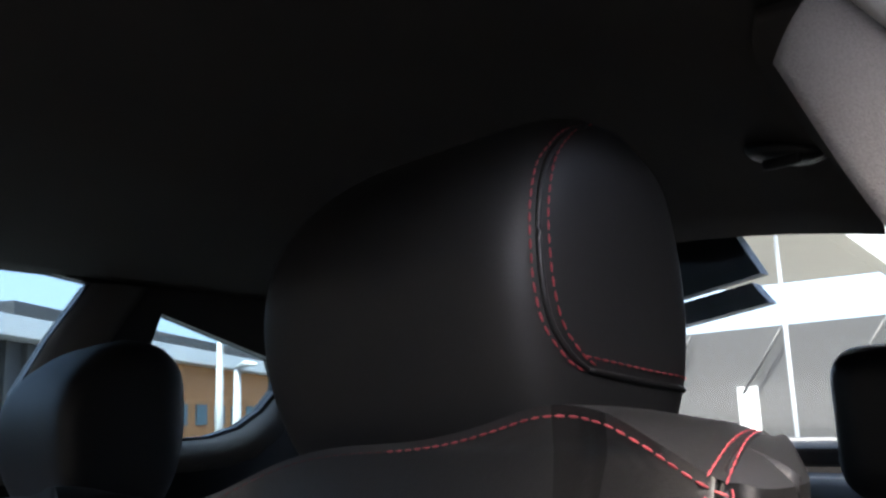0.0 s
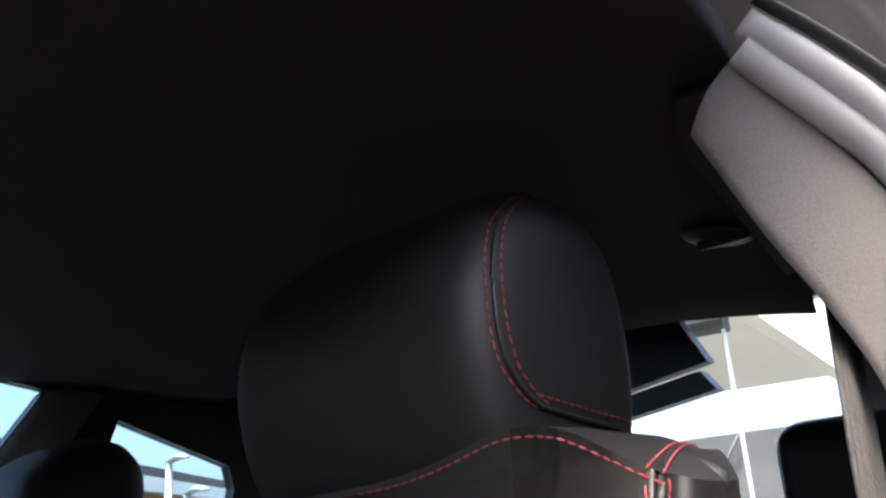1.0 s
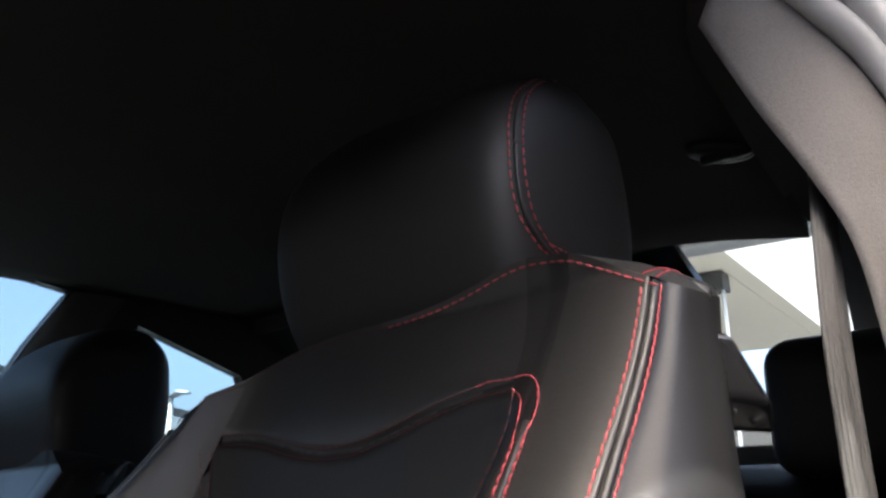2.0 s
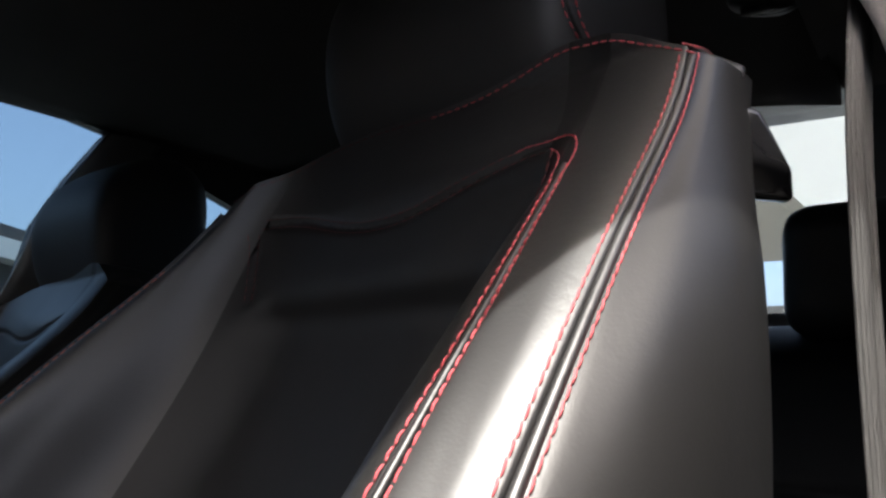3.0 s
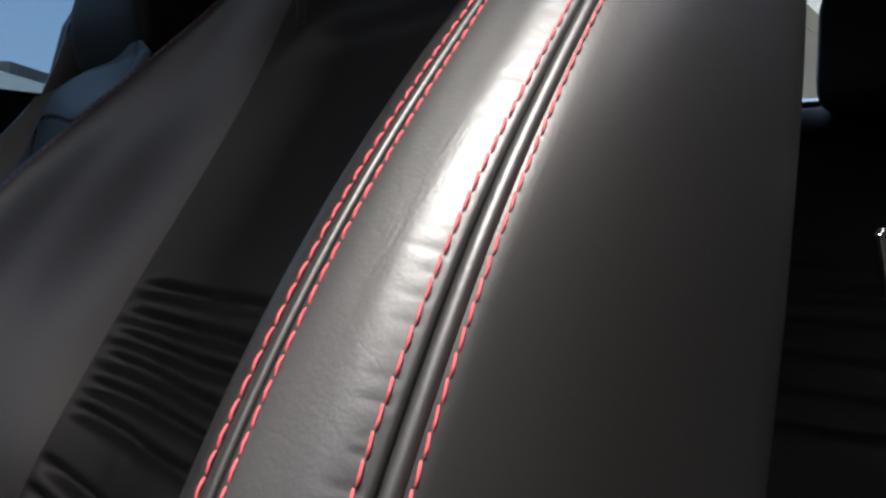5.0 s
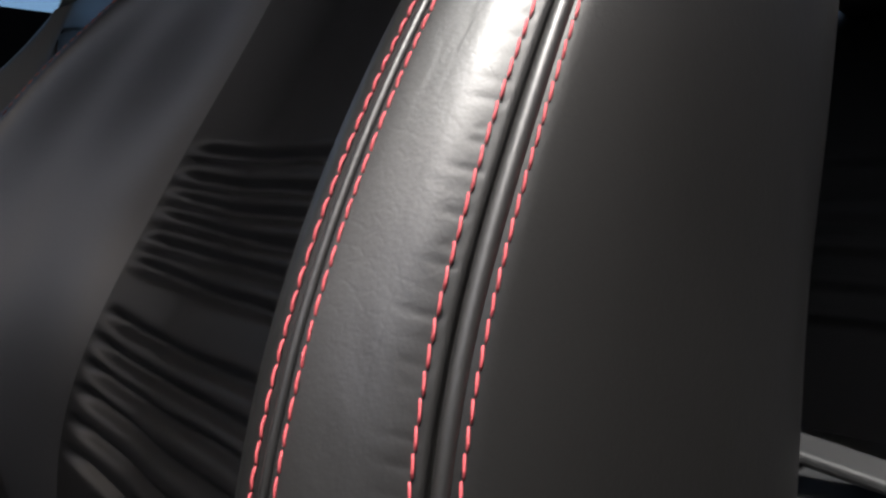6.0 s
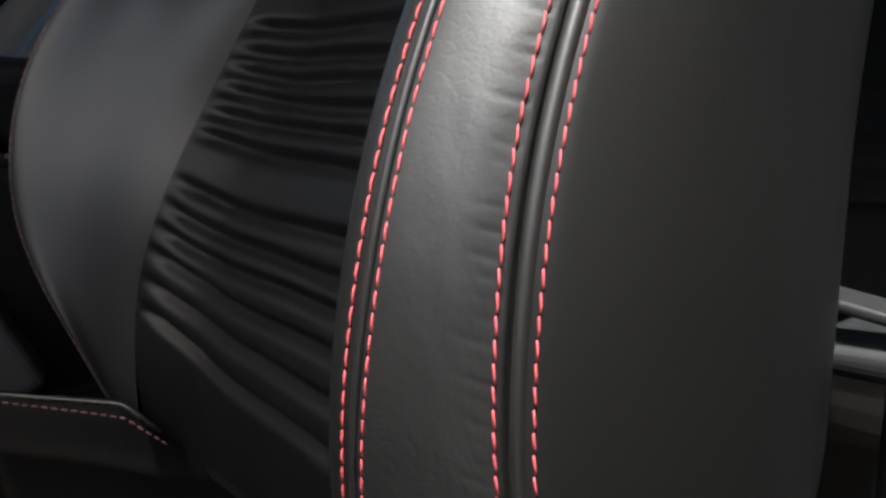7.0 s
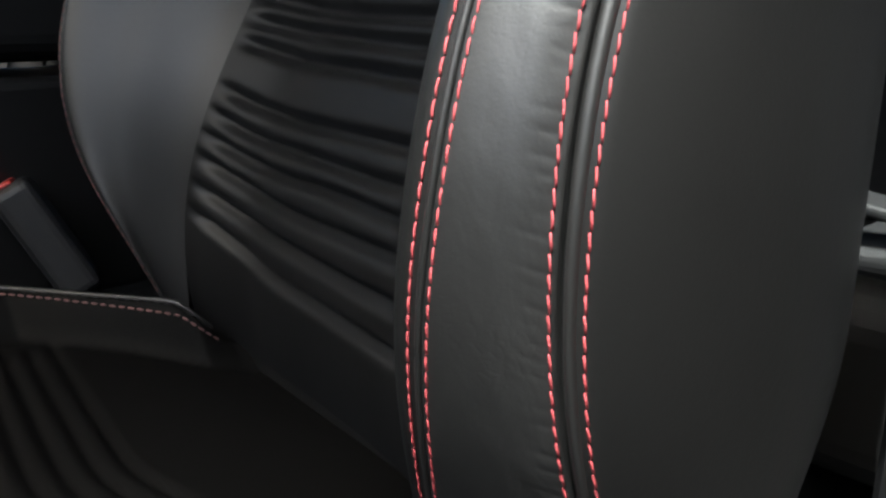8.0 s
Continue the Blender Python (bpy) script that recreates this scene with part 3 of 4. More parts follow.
def lay_stitches(line, normals, pitch, parent, lean=0.0, mesh=None):
    """Stitches at even steps along a line, as parts of their own."""
    line = [Vector(p) for p in line]
    gap, k = 0.0, 0
    for i in range(len(line) - 1):
        a, b = line[i], line[i + 1]
        seg = (b - a).length
        while gap < seg:
            p = a.lerp(b, gap / seg)
            z = (b - a).normalized()
            y = (normals[i] - z * normals[i].dot(z)).normalized()
            z = (z + y.cross(z) * lean).normalized()
            x = y.cross(z).normalized()
            m = Matrix((x, y, z)).transposed().to_4x4()
            m.translation = p
            ob = under(new("stitch", mesh or STITCH), parent)
            ob.matrix_basis = m
            k += 1
            gap += pitch
        gap -= seg
    return k


def joined_stitches(name, lines, pitch, parent, mat, radius=0.0006, length=0.0046):
    """Thread along seams too far off to pick its stitches apart, as one mesh."""
    verts, faces = [], []
    for line in lines:
        line = [Vector(p) for p in line]
        gap = 0.0
        for i in range(len(line) - 1):
            a, b = line[i], line[i + 1]
            seg = (b - a).length
            d = (b - a).normalized()
            s = d.cross(Vector((0.3, 0.7, 0.2))).normalized()
            q = d.cross(s)
            while gap < seg:
                p = a.lerp(b, gap / seg)
                base = len(verts)
                for f, r in ((-0.5, 0.5), (0.0, 1.0), (0.5, 0.5)):
                    for k in range(5):
                        w = 2 * math.pi * k / 5
                        verts.append(p + d * f * length + (s * math.cos(w) + q * math.sin(w)) * radius * r)
                for j in range(2):
                    for k in range(5):
                        faces.append((base + j * 5 + k, base + j * 5 + (k + 1) % 5, base + j * 5 + 5 + (k + 1) % 5, base + j * 5 + 5 + k))
                gap += pitch
            gap -= seg
    ob = part(name, mesh_of(name, verts, faces, mat), parent)
    tagged(ob, kind="stuff")
    return ob


def seam_line(u, z0, z1, shift, out, count=80):
    pts, nn = zip(*[on_back(u, z, float(np.interp(z, *shift)) if isinstance(shift, tuple) else shift, out) for z in np.linspace(z0, z1, count)])
    return list(pts), list(nn)


over_top = [Vector(p) + Vector((0, 0, -0.0012)) for p in np.array(cap)[1:9, COL["s1"]]]
# how far the rows of thread lie from the two seams, by height
OUTER_ROWS = (([0.60, 0.65, 0.70, 0.75, 0.80, 0.85, 0.90, 1.08], [-0.0068, -0.0068, -0.0068, -0.0068, -0.0063, -0.0058, -0.0044, -0.0042]), ([0.60, 0.65, 0.70, 0.75, 0.80, 0.85, 0.90, 1.08], [0.0034, 0.0036, 0.0046, 0.0060, 0.0063, 0.0056, 0.0047, 0.0045]))
INNER_ROWS = (([0.60, 0.78, 0.90, 0.93, 1.02], [-0.0042, -0.0042, -0.0032, -0.0014, -0.0010]), ([0.60, 0.78, 0.90, 1.02], [0.0052, 0.0052, 0.0050, 0.0050]))
PIPE_SHIFT = ([0.53, 0.75, 0.85, 0.92, 1.08], [-0.0026, -0.0024, -0.0022, -0.0014, -0.0012])
WELT_SHIFT = ([0.53, 0.78, 0.90, 0.94, 1.03], [0.0005, 0.0005, 0.0009, 0.0018, 0.0020])
pipe_radius = [float(np.interp(z, [0.53, 0.66, 0.78, 0.85, 0.92, 1.08], [0.0020, 0.0022, 0.0029, 0.0027, 0.0021, 0.0019])) for z in np.linspace(0.53, 1.074, 80)] + [0.0019] * len(over_top)
outer = part("piping", tube("piping", seam_line(COL["s1"], 0.53, 1.074, PIPE_SHIFT, -0.0016)[0] + over_top, pipe_radius, LEATHER, 12), seat, "rounded black leather piping")
inner = part("piping", tube("piping", seam_line(COL["s2"], 0.53, 1.022, WELT_SHIFT, -0.0010)[0], 0.0014, LEATHER, 8), seat, "thin black leather seam welt")
for sh in OUTER_ROWS:
    pts, nn = seam_line(COL["s1"], 0.535, 1.080, sh, 0.0003, 140)
    lay_stitches(pts, nn, 0.0063, outer, 0.09)
for sh in INNER_ROWS:
    pts, nn = seam_line(COL["s2"], 0.56, 1.014, sh, -0.0001 if sh is INNER_ROWS[0] else -0.0004, 120)
    lay_stitches(pts, nn, 0.0063, inner, 0.08)
# the welt's turn at the top of the insert, and its run across the backrest
def on_front(x, z, out=0.0008):
    """The front of the backrest at an x and height."""
    line = back_section(z)
    seg = line[COL["s1"] : COL["e1"] + 1]
    order = np.argsort(seg[:, 0])
    return Vector((x, float(np.interp(x, seg[order, 0], seg[order, 1])) - out, z))


def across_top(lift, x1):
    return [on_front(x, UPPER(min(max(x, -0.13), 0.14)) + lift) for x in np.linspace(x1, -0.098, 40)]


turn_out = [on_back(COL["s2"], 1.016, -0.0010, 0.0004)[0], on_front(0.1850, 1.026), on_front(0.1805, 1.0345), on_front(0.172, 1.0415), on_front(0.161, 1.0445), on_front(0.150, 1.0440)] + across_top(0.0032, 0.138)
turn_in = [on_back(COL["s2"], 1.016, 0.0050, 0.0004)[0], on_front(0.170, 1.026), on_front(0.1645, 1.034), on_front(0.157, 1.0385)]
turn_low = across_top(-0.0032, 0.150)
face_row = [on_front(IRX(z) + 0.003, z, 0.0012) for z in np.linspace(1.036, 0.985, 24)]
joined_stitches("stitching", [[Vector(p) for p in smooth_line([tuple(q) for q in line], 4)[0]] for line in (turn_out[:9], turn_in)], 0.0066, seat, THREAD, 0.0005, 0.006)
yoke_side = [[on_front(-0.103 + 0.35 * (1.025 - z) + dx, z, 0.0006) for z in np.linspace(1.022, 0.976, 20)] for dx in (-0.0035, 0.0035)]
joined_stitches("stitching", [turn_out[8:], turn_low, face_row, *yoke_side], 0.0066, seat, SHADETHREAD, 0.0004, 0.005)
# shoulder seam along the top
top_line = [Vector(FULL[-2, c]) + Vector(NORMAL[-2, c]) * 0.0007 for c in range(COL["s1"], COL["e1"] + 1)]
near_top = [p for p in top_line if p.x > 0.03]
far_top = [p for p in top_line if p.x <= 0.04]
joined_stitches("stitching", [near_top], 0.0066, seat, THREAD)
# far run of the same seam, its shade put into the colour
joined_stitches("stitching", [far_top], 0.0066, seat, SHADETHREAD, 0.0004)
cap_a = np.array(cap)
OVER = []
for shift in (-2, 2):
    c = COL["s1"] + shift
    OVER.append([Vector(p) + Vector((0, 0, 0.0008)) for p in cap_a[:9, c]])
# headrest seam: round the front of the flank, then back along its foot
FLANK = [(0.312, 1.2525), (0.296, 1.246), (0.278, 1.234), (0.263, 1.220), (0.2515, 1.198), (0.247, 1.176), (0.247, 1.157), (0.2515, 1.141), (0.263, 1.1285), (0.2735, 1.1232)]
FOOT = [(0.2735, 1.1232), (0.301, 1.1202), (0.332, 1.1172), (0.372, 1.114)]


def flank_line(keys, dy, dz, out):
    pts, _ = smooth_line(keys, 8)
    return [headrest_side(y + dy, z + dz, out) for y, z in pts]


part("piping", tube("piping", flank_line(FLANK, 0.0, 0.0, 0.0002), 0.0016, LEATHER, 6), headrest)
part("piping", tube("piping", flank_line(FOOT, 0.0, 0.0, 0.0002), 0.0016, LEATHER, 6), headrest)
joined_stitches("stitching", [flank_line(FLANK, -0.0042, -0.0005, 0.0006), flank_line([(y, z) for y, z in FLANK], 0.0055, 0.002, 0.0006), flank_line(FOOT, 0.0, 0.006, 0.0006)], 0.0066, headrest, THREAD)
part("piping", tube("piping", [on_back(COL["e1"], z, 0.002, -0.0008)[0] for z in np.linspace(0.53, 1.04, 90)], 0.0030, LEATHER, 8), seat, "rounded leather piping on the far bolster")
# far bolster's edge thread: orange reflection coloured into the upper run, grey red below
joined_stitches("stitching", [[on_back(COL["e1"], z, sh, 0.0004)[0] for z in np.linspace(0.76, 1.0, 34)] for sh in (-0.006,)], 0.0066, seat, WARMLITTHREAD, 0.0006)
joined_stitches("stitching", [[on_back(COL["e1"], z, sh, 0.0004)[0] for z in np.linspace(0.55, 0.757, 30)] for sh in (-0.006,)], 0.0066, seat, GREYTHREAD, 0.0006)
# cushion side seams: a doubled band of thread along the crest
for dx in (-0.0005, 0.0065):
    joined_stitches("stitching", [[(-crest_x(y) + dx, y, cushion_height(-crest_x(y) + dx, y) + 0.0004) for y in np.linspace(0.02, -0.36, 90)]], 0.0066, seat, GREYTHREAD, 0.0010)
part("piping", tube("piping", [(-crest_x(y), y, cushion_height(-crest_x(y), y) - 0.0004) for y in np.linspace(0.02, -0.36, 60)], 0.0022, LEATHER, 6), seat)
# rows of the outer seam going on over the top
joined_stitches("stitching", OVER, 0.0066, seat, THREAD, 0.0006, 0.0058)


# ---- cabin ----
def plate(name, outer, holes, x, thick, mat):
    """An upright wall lengthwise to the car: an outline in (y, z) with openings cut through it."""
    bm = bmesh.new()
    edges = []
    for loop in [outer] + holes:
        vs = [bm.verts.new((x, y, z)) for y, z in loop]
        edges += [bm.edges.new((vs[i], vs[(i + 1) % len(vs)])) for i in range(len(vs))]
    bmesh.ops.triangle_fill(bm, edges=edges, use_beauty=True)
    r = bmesh.ops.extrude_face_region(bm, geom=bm.faces[:])
    bmesh.ops.translate(bm, verts=[v for v in r["geom"] if isinstance(v, bmesh.types.BMVert)], vec=(thick, 0, 0))
    bmesh.ops.recalc_face_normals(bm, faces=bm.faces)
    me = bpy.data.meshes.new(name)
    bm.to_mesh(me)
    bm.free()
    me.materials.append(mat)
    return me


def structure(name, me, label=""):
    return tagged(new(name, me), label, "", "", "structure")


FRONT_WIN = [(-0.48, 1.025), (0.42, 1.045), (0.448, 1.165), (0.495, 1.253), (0.556, 1.346), (0.563, 1.351), (0.36, 1.383), (0.0, 1.40), (-0.25, 1.37)]
QUARTER = [(0.62, 1.09), (0.714, 1.087), (0.79, 1.090), (0.85, 1.105), (0.90, 1.135), (0.935, 1.172), (0.938, 1.190), (0.925, 1.232), (0.693, 1.307)]
structure("wall_far", plate("wall_far", [(-1.3, 0.22), (1.7, 0.22), (1.7, 1.2), (1.2, 1.46), (-0.5, 1.46), (-1.3, 1.02)], [FRONT_WIN, QUARTER], -1.08, -0.028, PLASTIC), "black inner side of the car with door window and quarter window")
for nm, loop in (("window_1", FRONT_WIN), ("window_2", QUARTER)):
    g = structure(nm, plate(nm, loop, [], -1.092, -0.004, SIDEGLASS), "tinted side window glass")
    g.visible_shadow = False
# slanted pillar trim beside the far door window
pil = np.array([[(-1.075 + 0.012 * math.sin(k / 6 * math.pi), y + 0.003 + 0.10 * k / 6, z) for k in range(7)] for y, z in [(0.398, 1.03), (0.42, 1.085), (0.448, 1.165), (0.495, 1.253), (0.56, 1.35)]])
structure("pillar_far", mesh_of("pillar_far", *thick_sheet(pil, 0.01, (-1, 0, 0)), SHELF), "dark grey pillar trim")
# light ledge under the quarter window
ledge = np.array([[(-1.02 - 0.05 * k, y, z - 0.03 * (1 - k)) for k in (0, 0.5, 1)] for y, z in [(0.60, 1.085), (0.714, 1.082), (0.79, 1.085), (0.85, 1.10), (0.90, 1.13), (0.94, 1.17)]])
structure("sill_far", mesh_of("sill_far", *thick_sheet(ledge, 0.02, (0, 0, -1)), TRIMCLOTH), "grey trim below the quarter window")

QUARTER_NEAR = [(0.50, 1.05), (0.66, 1.055), (0.80, 1.08), (0.88, 1.14), (0.88, 1.19), (0.50, 1.235)]
structure("wall_near", plate("wall_near", [(0.37, 0.22), (1.7, 0.22), (1.7, 1.2), (1.2, 1.40), (0.44, 1.33), (0.37, 1.20)], [QUARTER_NEAR], 0.30, 0.02, PLASTIC), "black inner side of the car behind the door")
g = structure("window_3", plate("window_3", QUARTER_NEAR, [], 0.308, 0.004, GLASS), "clear quarter window glass")
g.visible_shadow = False
structure("floor", box("floor", (-1.14, -1.3, 0.20), (0.36, 1.7, 0.25), CARPET, 0.0), "black carpet floor")
def roof_edge(y):
    """How far the roof reaches over the door opening; stepped out of view to shade ridge, cushion and rail."""
    return float(np.interp(y, [-0.70, -0.48, -0.38, -0.06, 0.02, 0.085, 0.12, 0.20, 0.29, 0.36, 0.42, 1.3], [0.40, 0.39, 0.272, 0.278, 0.300, 0.312, 0.312, 0.306, 0.325, 0.325, 0.272, 0.272]))


# roof lining, falling towards the rear and the sides
roof = []
for y in np.linspace(-0.64, 0.935, 26):
    edge_x = min(roof_edge(y) - 0.03, np.interp(y, [-1.0, 0.30, 0.41, 0.455, 1.055, 1.3], [0.26, 0.22, 0.205, 0.150, 0.03, -0.02]))
    row = []
    for k in np.linspace(0, 1, 22):
        x = -1.10 + (edge_x + 1.10) * k
        bow = 1 - abs(2 * k - 1) ** 3.0
        dip = 0.032 * max(0.0, (y - 0.68) / 0.255) ** 2 * min(1.0, max(0.0, (k - 0.3) / 0.3))
        row.append((x, y, -dip + (1.315 + (0.085 - 0.05 * max(0, y) ** 2) * bow if k > 0.5 else 1.375 - 0.03 * max(0, y) + (0.03 - 0.03 * max(0, y)) * bow)))
    roof.append(row)
structure("ceiling", mesh_of("ceiling", *thick_sheet(roof, 0.03, (0, 0, 1)), HEADLINER), "black cloth roof lining")
outer_roof = [[(x, y, 1.475 - 0.03 * ((x + 0.38) / 0.7) ** 2 - 0.05 * max(0, y) ** 2) for x in np.linspace(-1.105, roof_edge(y), 16)] for y in np.linspace(-0.67, 1.3, 44)]
structure("roof_panel", mesh_of("roof_panel", *thick_sheet(outer_roof, 0.015, (0, 0, 1)), PAINT), "white painted car roof")
side_trim = []
for y in np.linspace(0.38, 0.94, 18):
    ex = np.interp(y, [0.30, 0.428, 1.055, 1.3], [0.22, 0.154, 0.03, -0.02])
    side_trim.append([(ex - 0.01 + (0.305 - ex) * k, y, 1.306 - 0.066 * k * k) for k in np.linspace(0, 1, 8)])
structure("trim", mesh_of("trim", *thick_sheet(side_trim, 0.01, (0, 0, 1)), HEADLINER), "black cloth roof side trim")
# folded coat hook on the roof lining
hook = thing("coat_hook", "small folded black coat hook on the roof lining", "coat hook", at=(0.055, 0.69, 1.328))
hook_rows = [[(0.055 + 0.036 * r * math.cos(w), 0.69 + 0.026 * r * math.sin(w), 1.330 - 0.20 * 0.036 * r * math.cos(w) - 0.012 * math.sqrt(max(0.0, 1 - r * r)) - 0.004) for w in np.linspace(0, 2 * math.pi, 25)] for r in (1.0, 0.95, 0.85, 0.7, 0.5, 0.3, 0.02)]
part("hook_cover", mesh_of("hook_cover", *thick_sheet(hook_rows, 0.006, (0, 0, 1)), PLASTIC), hook)
part("hook_arm", box("hook_arm", (0.040, 0.668, 1.308), (0.074, 0.676, 1.318), PLASTIC, 0.003, 2), hook)
# cloth-covered rail over the door, with its weatherstrip
inner_rail = [(0.195, 0.33, 1.262), (0.221, 0.335, 1.200), (0.245, 0.34, 1.151), (0.258, 0.345, 1.115), (0.266, 0.35, 1.04)]
outer_rail = [(0.222, 0.335, 1.298), (0.251, 0.365, 1.254), (0.270, 0.39, 1.218), (0.285, 0.405, 1.17), (0.298, 0.41, 1.04)]
ri, ro = smooth_line(inner_rail, 6)[0], smooth_line(outer_rail, 6)[0]
rail = np.array([[ri[i] + (ro[i] - ri[i]) * k + np.array([0.0, -0.006, 0.0]) * math.sin(math.pi * k) for k in np.linspace(0, 1, 9)] for i in range(len(ri))])
structure("rail_trim", mesh_of("rail_trim", *thick_sheet(rail, 0.012, (0.0, 1.0, 0.2)), TRIMCLOTH), "grey cloth trim over the door opening")
strip1 = smooth_line([(0.228, 0.335, 1.302), (0.254, 0.362, 1.266), (0.274, 0.39, 1.235), (0.292, 0.405, 1.18), (0.306, 0.41, 1.04)], 8)[0]
strip2 = smooth_line([(0.233, 0.333, 1.315), (0.260, 0.358, 1.283), (0.281, 0.387, 1.252), (0.302, 0.402, 1.19), (0.318, 0.405, 1.04)], 8)[0]
structure("weatherstrip", tube("weatherstrip", strip1, 0.010, RUBBER, 10), "grey rubber door weatherstrip")
structure("weatherstrip", tube("weatherstrip", strip2, 0.010, RUBBER, 10), "grey rubber door weatherstrip")
strip3 = smooth_line([(0.243, 0.330, 1.325), (0.268, 0.355, 1.298), (0.289, 0.383, 1.270), (0.312, 0.398, 1.21), (0.330, 0.40, 1.04)], 8)[0]
structure("weatherstrip", tube("weatherstrip", strip3, 0.004, RUBBERDARK, 8), "black rubber roof edge seal")

# rear bulkhead with the rear window
def rear_at(x, k):
    """The rear window's slope: k from its top (0) to its foot (1)."""
    return Vector((x, 0.95 + 0.60 * k, 1.318 - 0.273 * k))


def slab(name, quads, depth, mat, smooth=False):
    verts, faces = [], []
    for q in quads:
        b = len(verts)
        n = (Vector(q[1]) - Vector(q[0])).cross(Vector(q[2]) - Vector(q[0])).normalized() * depth
        verts += [Vector(p) for p in q] + [Vector(p) + n for p in q]
        faces += [(b, b + 1, b + 2, b + 3), (b + 7, b + 6, b + 5, b + 4)] + [(b + i, b + 4 + i, b + 4 + (i + 1) % 4, b + (i + 1) % 4) for i in range(4)]
    return mesh_of(name, verts, faces, mat, smooth)


structure("pillar_rear", slab("pillar_rear", [[rear_at(0.075, 0), rear_at(0.36, 0), rear_at(0.36, 1), rear_at(-0.07, 1)]], 0.04, PLASTIC), "black rear pillar trim")
structure("pillar_rear", slab("pillar_rear", [[rear_at(-1.14, 0), rear_at(-0.85, 0), rear_at(-0.85, 1), rear_at(-1.14, 1)]], 0.04, PLASTIC), "black rear pillar trim")
structure("tailgate", slab("tailgate", [[rear_at(-1.14, 1), rear_at(0.36, 1), (0.36, 1.62, 0.22), (-1.14, 1.62, 0.22)]], 0.05, PLASTIC), "black tailgate lining")
g = structure("window_4", slab("window_4", [[rear_at(-0.85, 0), rear_at(0.075, 0), rear_at(-0.07, 1), rear_at(-0.85, 1)]], 0.004, GLASS), "clear rear window glass")
g.visible_shadow = False
structure("parcel_shelf", box("parcel_shelf", (-1.06, 1.14, 1.025), (0.29, 1.52, 1.05), SHELF, 0.006), "grey carpeted parcel shelf under the rear window")
structure("header_rear", slab("header_rear", [[(-1.14, 0.92, 1.46), (0.36, 0.92, 1.46), rear_at(0.36, 0), rear_at(-1.14, 0)]], 0.03, HEADLINER), "black rear roof header")

# dark lamp housing and spoiler blade seen through the rear window
lamp = thing("high_brake_lamp", "black high brake lamp housing under the roof spoiler", "brake lamp", at=(-0.4, 1.25, 1.3))
part("lamp_housing", slab("lamp_housing", [[(-0.62, 1.25, 1.43), (-0.285, 1.25, 1.44), (-0.214, 1.25, 1.307), (-0.62, 1.25, 1.245)]], -0.03, PLASTIC), lamp)
part("spoiler_blade", slab("spoiler_blade", [[(-0.62, 1.26, 1.24), (-0.235, 1.26, 1.296), (-0.210, 1.26, 1.262), (-0.62, 1.26, 1.205)]], -0.03, PLASTIC), lamp)

# seat belt on the near pillar
belt = thing("seat_belt", "grey woven seat belt hanging by the door pillar", "seat belt", at=(0.27, 0.26, 1.0))
path_b = [(0.215, 0.43, 1.28), (0.2285, 0.385, 1.185), (0.2435, 0.325, 1.11), (0.2475, 0.306, 1.06), (0.251, 0.300, 0.95), (0.2545, 0.298, 0.87), (0.262, 0.296, 0.70), (0.27, 0.30, 0.45)]
pb_, _ = smooth_line(path_b, 8)
web = np.array([[(p[0] + 0.002 * math.sin(k * 6) + 0.0005 * math.sin(k * 62), p[1] + 0.046 * k, p[2]) for k in np.linspace(0, 1, 61)] for p in pb_])
part("webbing", mesh_of("webbing", *thick_sheet(web, 0.0015, (1, 0, 0)), WEB), belt)
part("tongue", box("tongue", (0.270, 0.262, 0.855), (0.300, 0.278, 0.882), PLASTIC, 0.006, 3), belt, "black plastic belt tongue grip")
part("tongue_plate", box("tongue_plate", (-0.0015, -0.003, -0.017), (0.0015, 0.003, 0.017), CHROME, 0.0006, 2, Matrix.Translation((0.270, 0.246, 0.834)) @ Euler((radians(30), 0, 0)).to_matrix().to_4x4()), belt, "bright steel tongue plate")

# belt buckle between the seats
buckle = thing("belt_buckle", "black belt buckle with a red release button", "seat belt buckle", at=(-0.285, -0.03, 0.4))
tilt = Matrix.Translation((-0.285, -0.04, 0.58)) @ Euler((radians(28), radians(-8), radians(-20))).to_matrix().to_4x4()
part("buckle_body", box("buckle_body", (-0.034, -0.016, -0.06), (0.034, 0.016, 0.040), PLASTIC, 0.008, 3, tilt), buckle)
part("release_button", box("release_button", (-0.026, -0.011, 0.038), (0.026, 0.005, 0.043), REDBUTTON, 0.002, 2, tilt), buckle, "red release button")
part("stalk", box("stalk", (-0.014, -0.006, -0.30), (0.014, 0.006, -0.055), PLASTIC, 0.004, 2, tilt), buckle)
# centre console
console = thing("centre_console", "black centre console between the front seats", "console", at=(-0.35, 0, 0.25))
part("console_body", box("console_body", (-0.43, -0.9, 0.25), (-0.31, 0.28, 0.52), PLASTIC, 0.03, 4), console)

part("armrest_box", box("armrest_box", (-0.425, -0.30, 0.50), (-0.315, 0.24, 0.694), LEATHER_IN, 0.010, 3), console, "black leather armrest box")
part("armrest_lid", box("armrest_lid", (-0.430, -0.31, 0.704), (-0.310, 0.25, 0.780), LEATHER_IN, 0.022, 5), console, "padded black armrest lid")
# rear seat
rear = thing("rear_seat", "black leather rear bench behind the front seats", "car seat", at=(-0.35, 0.9, 0.25))


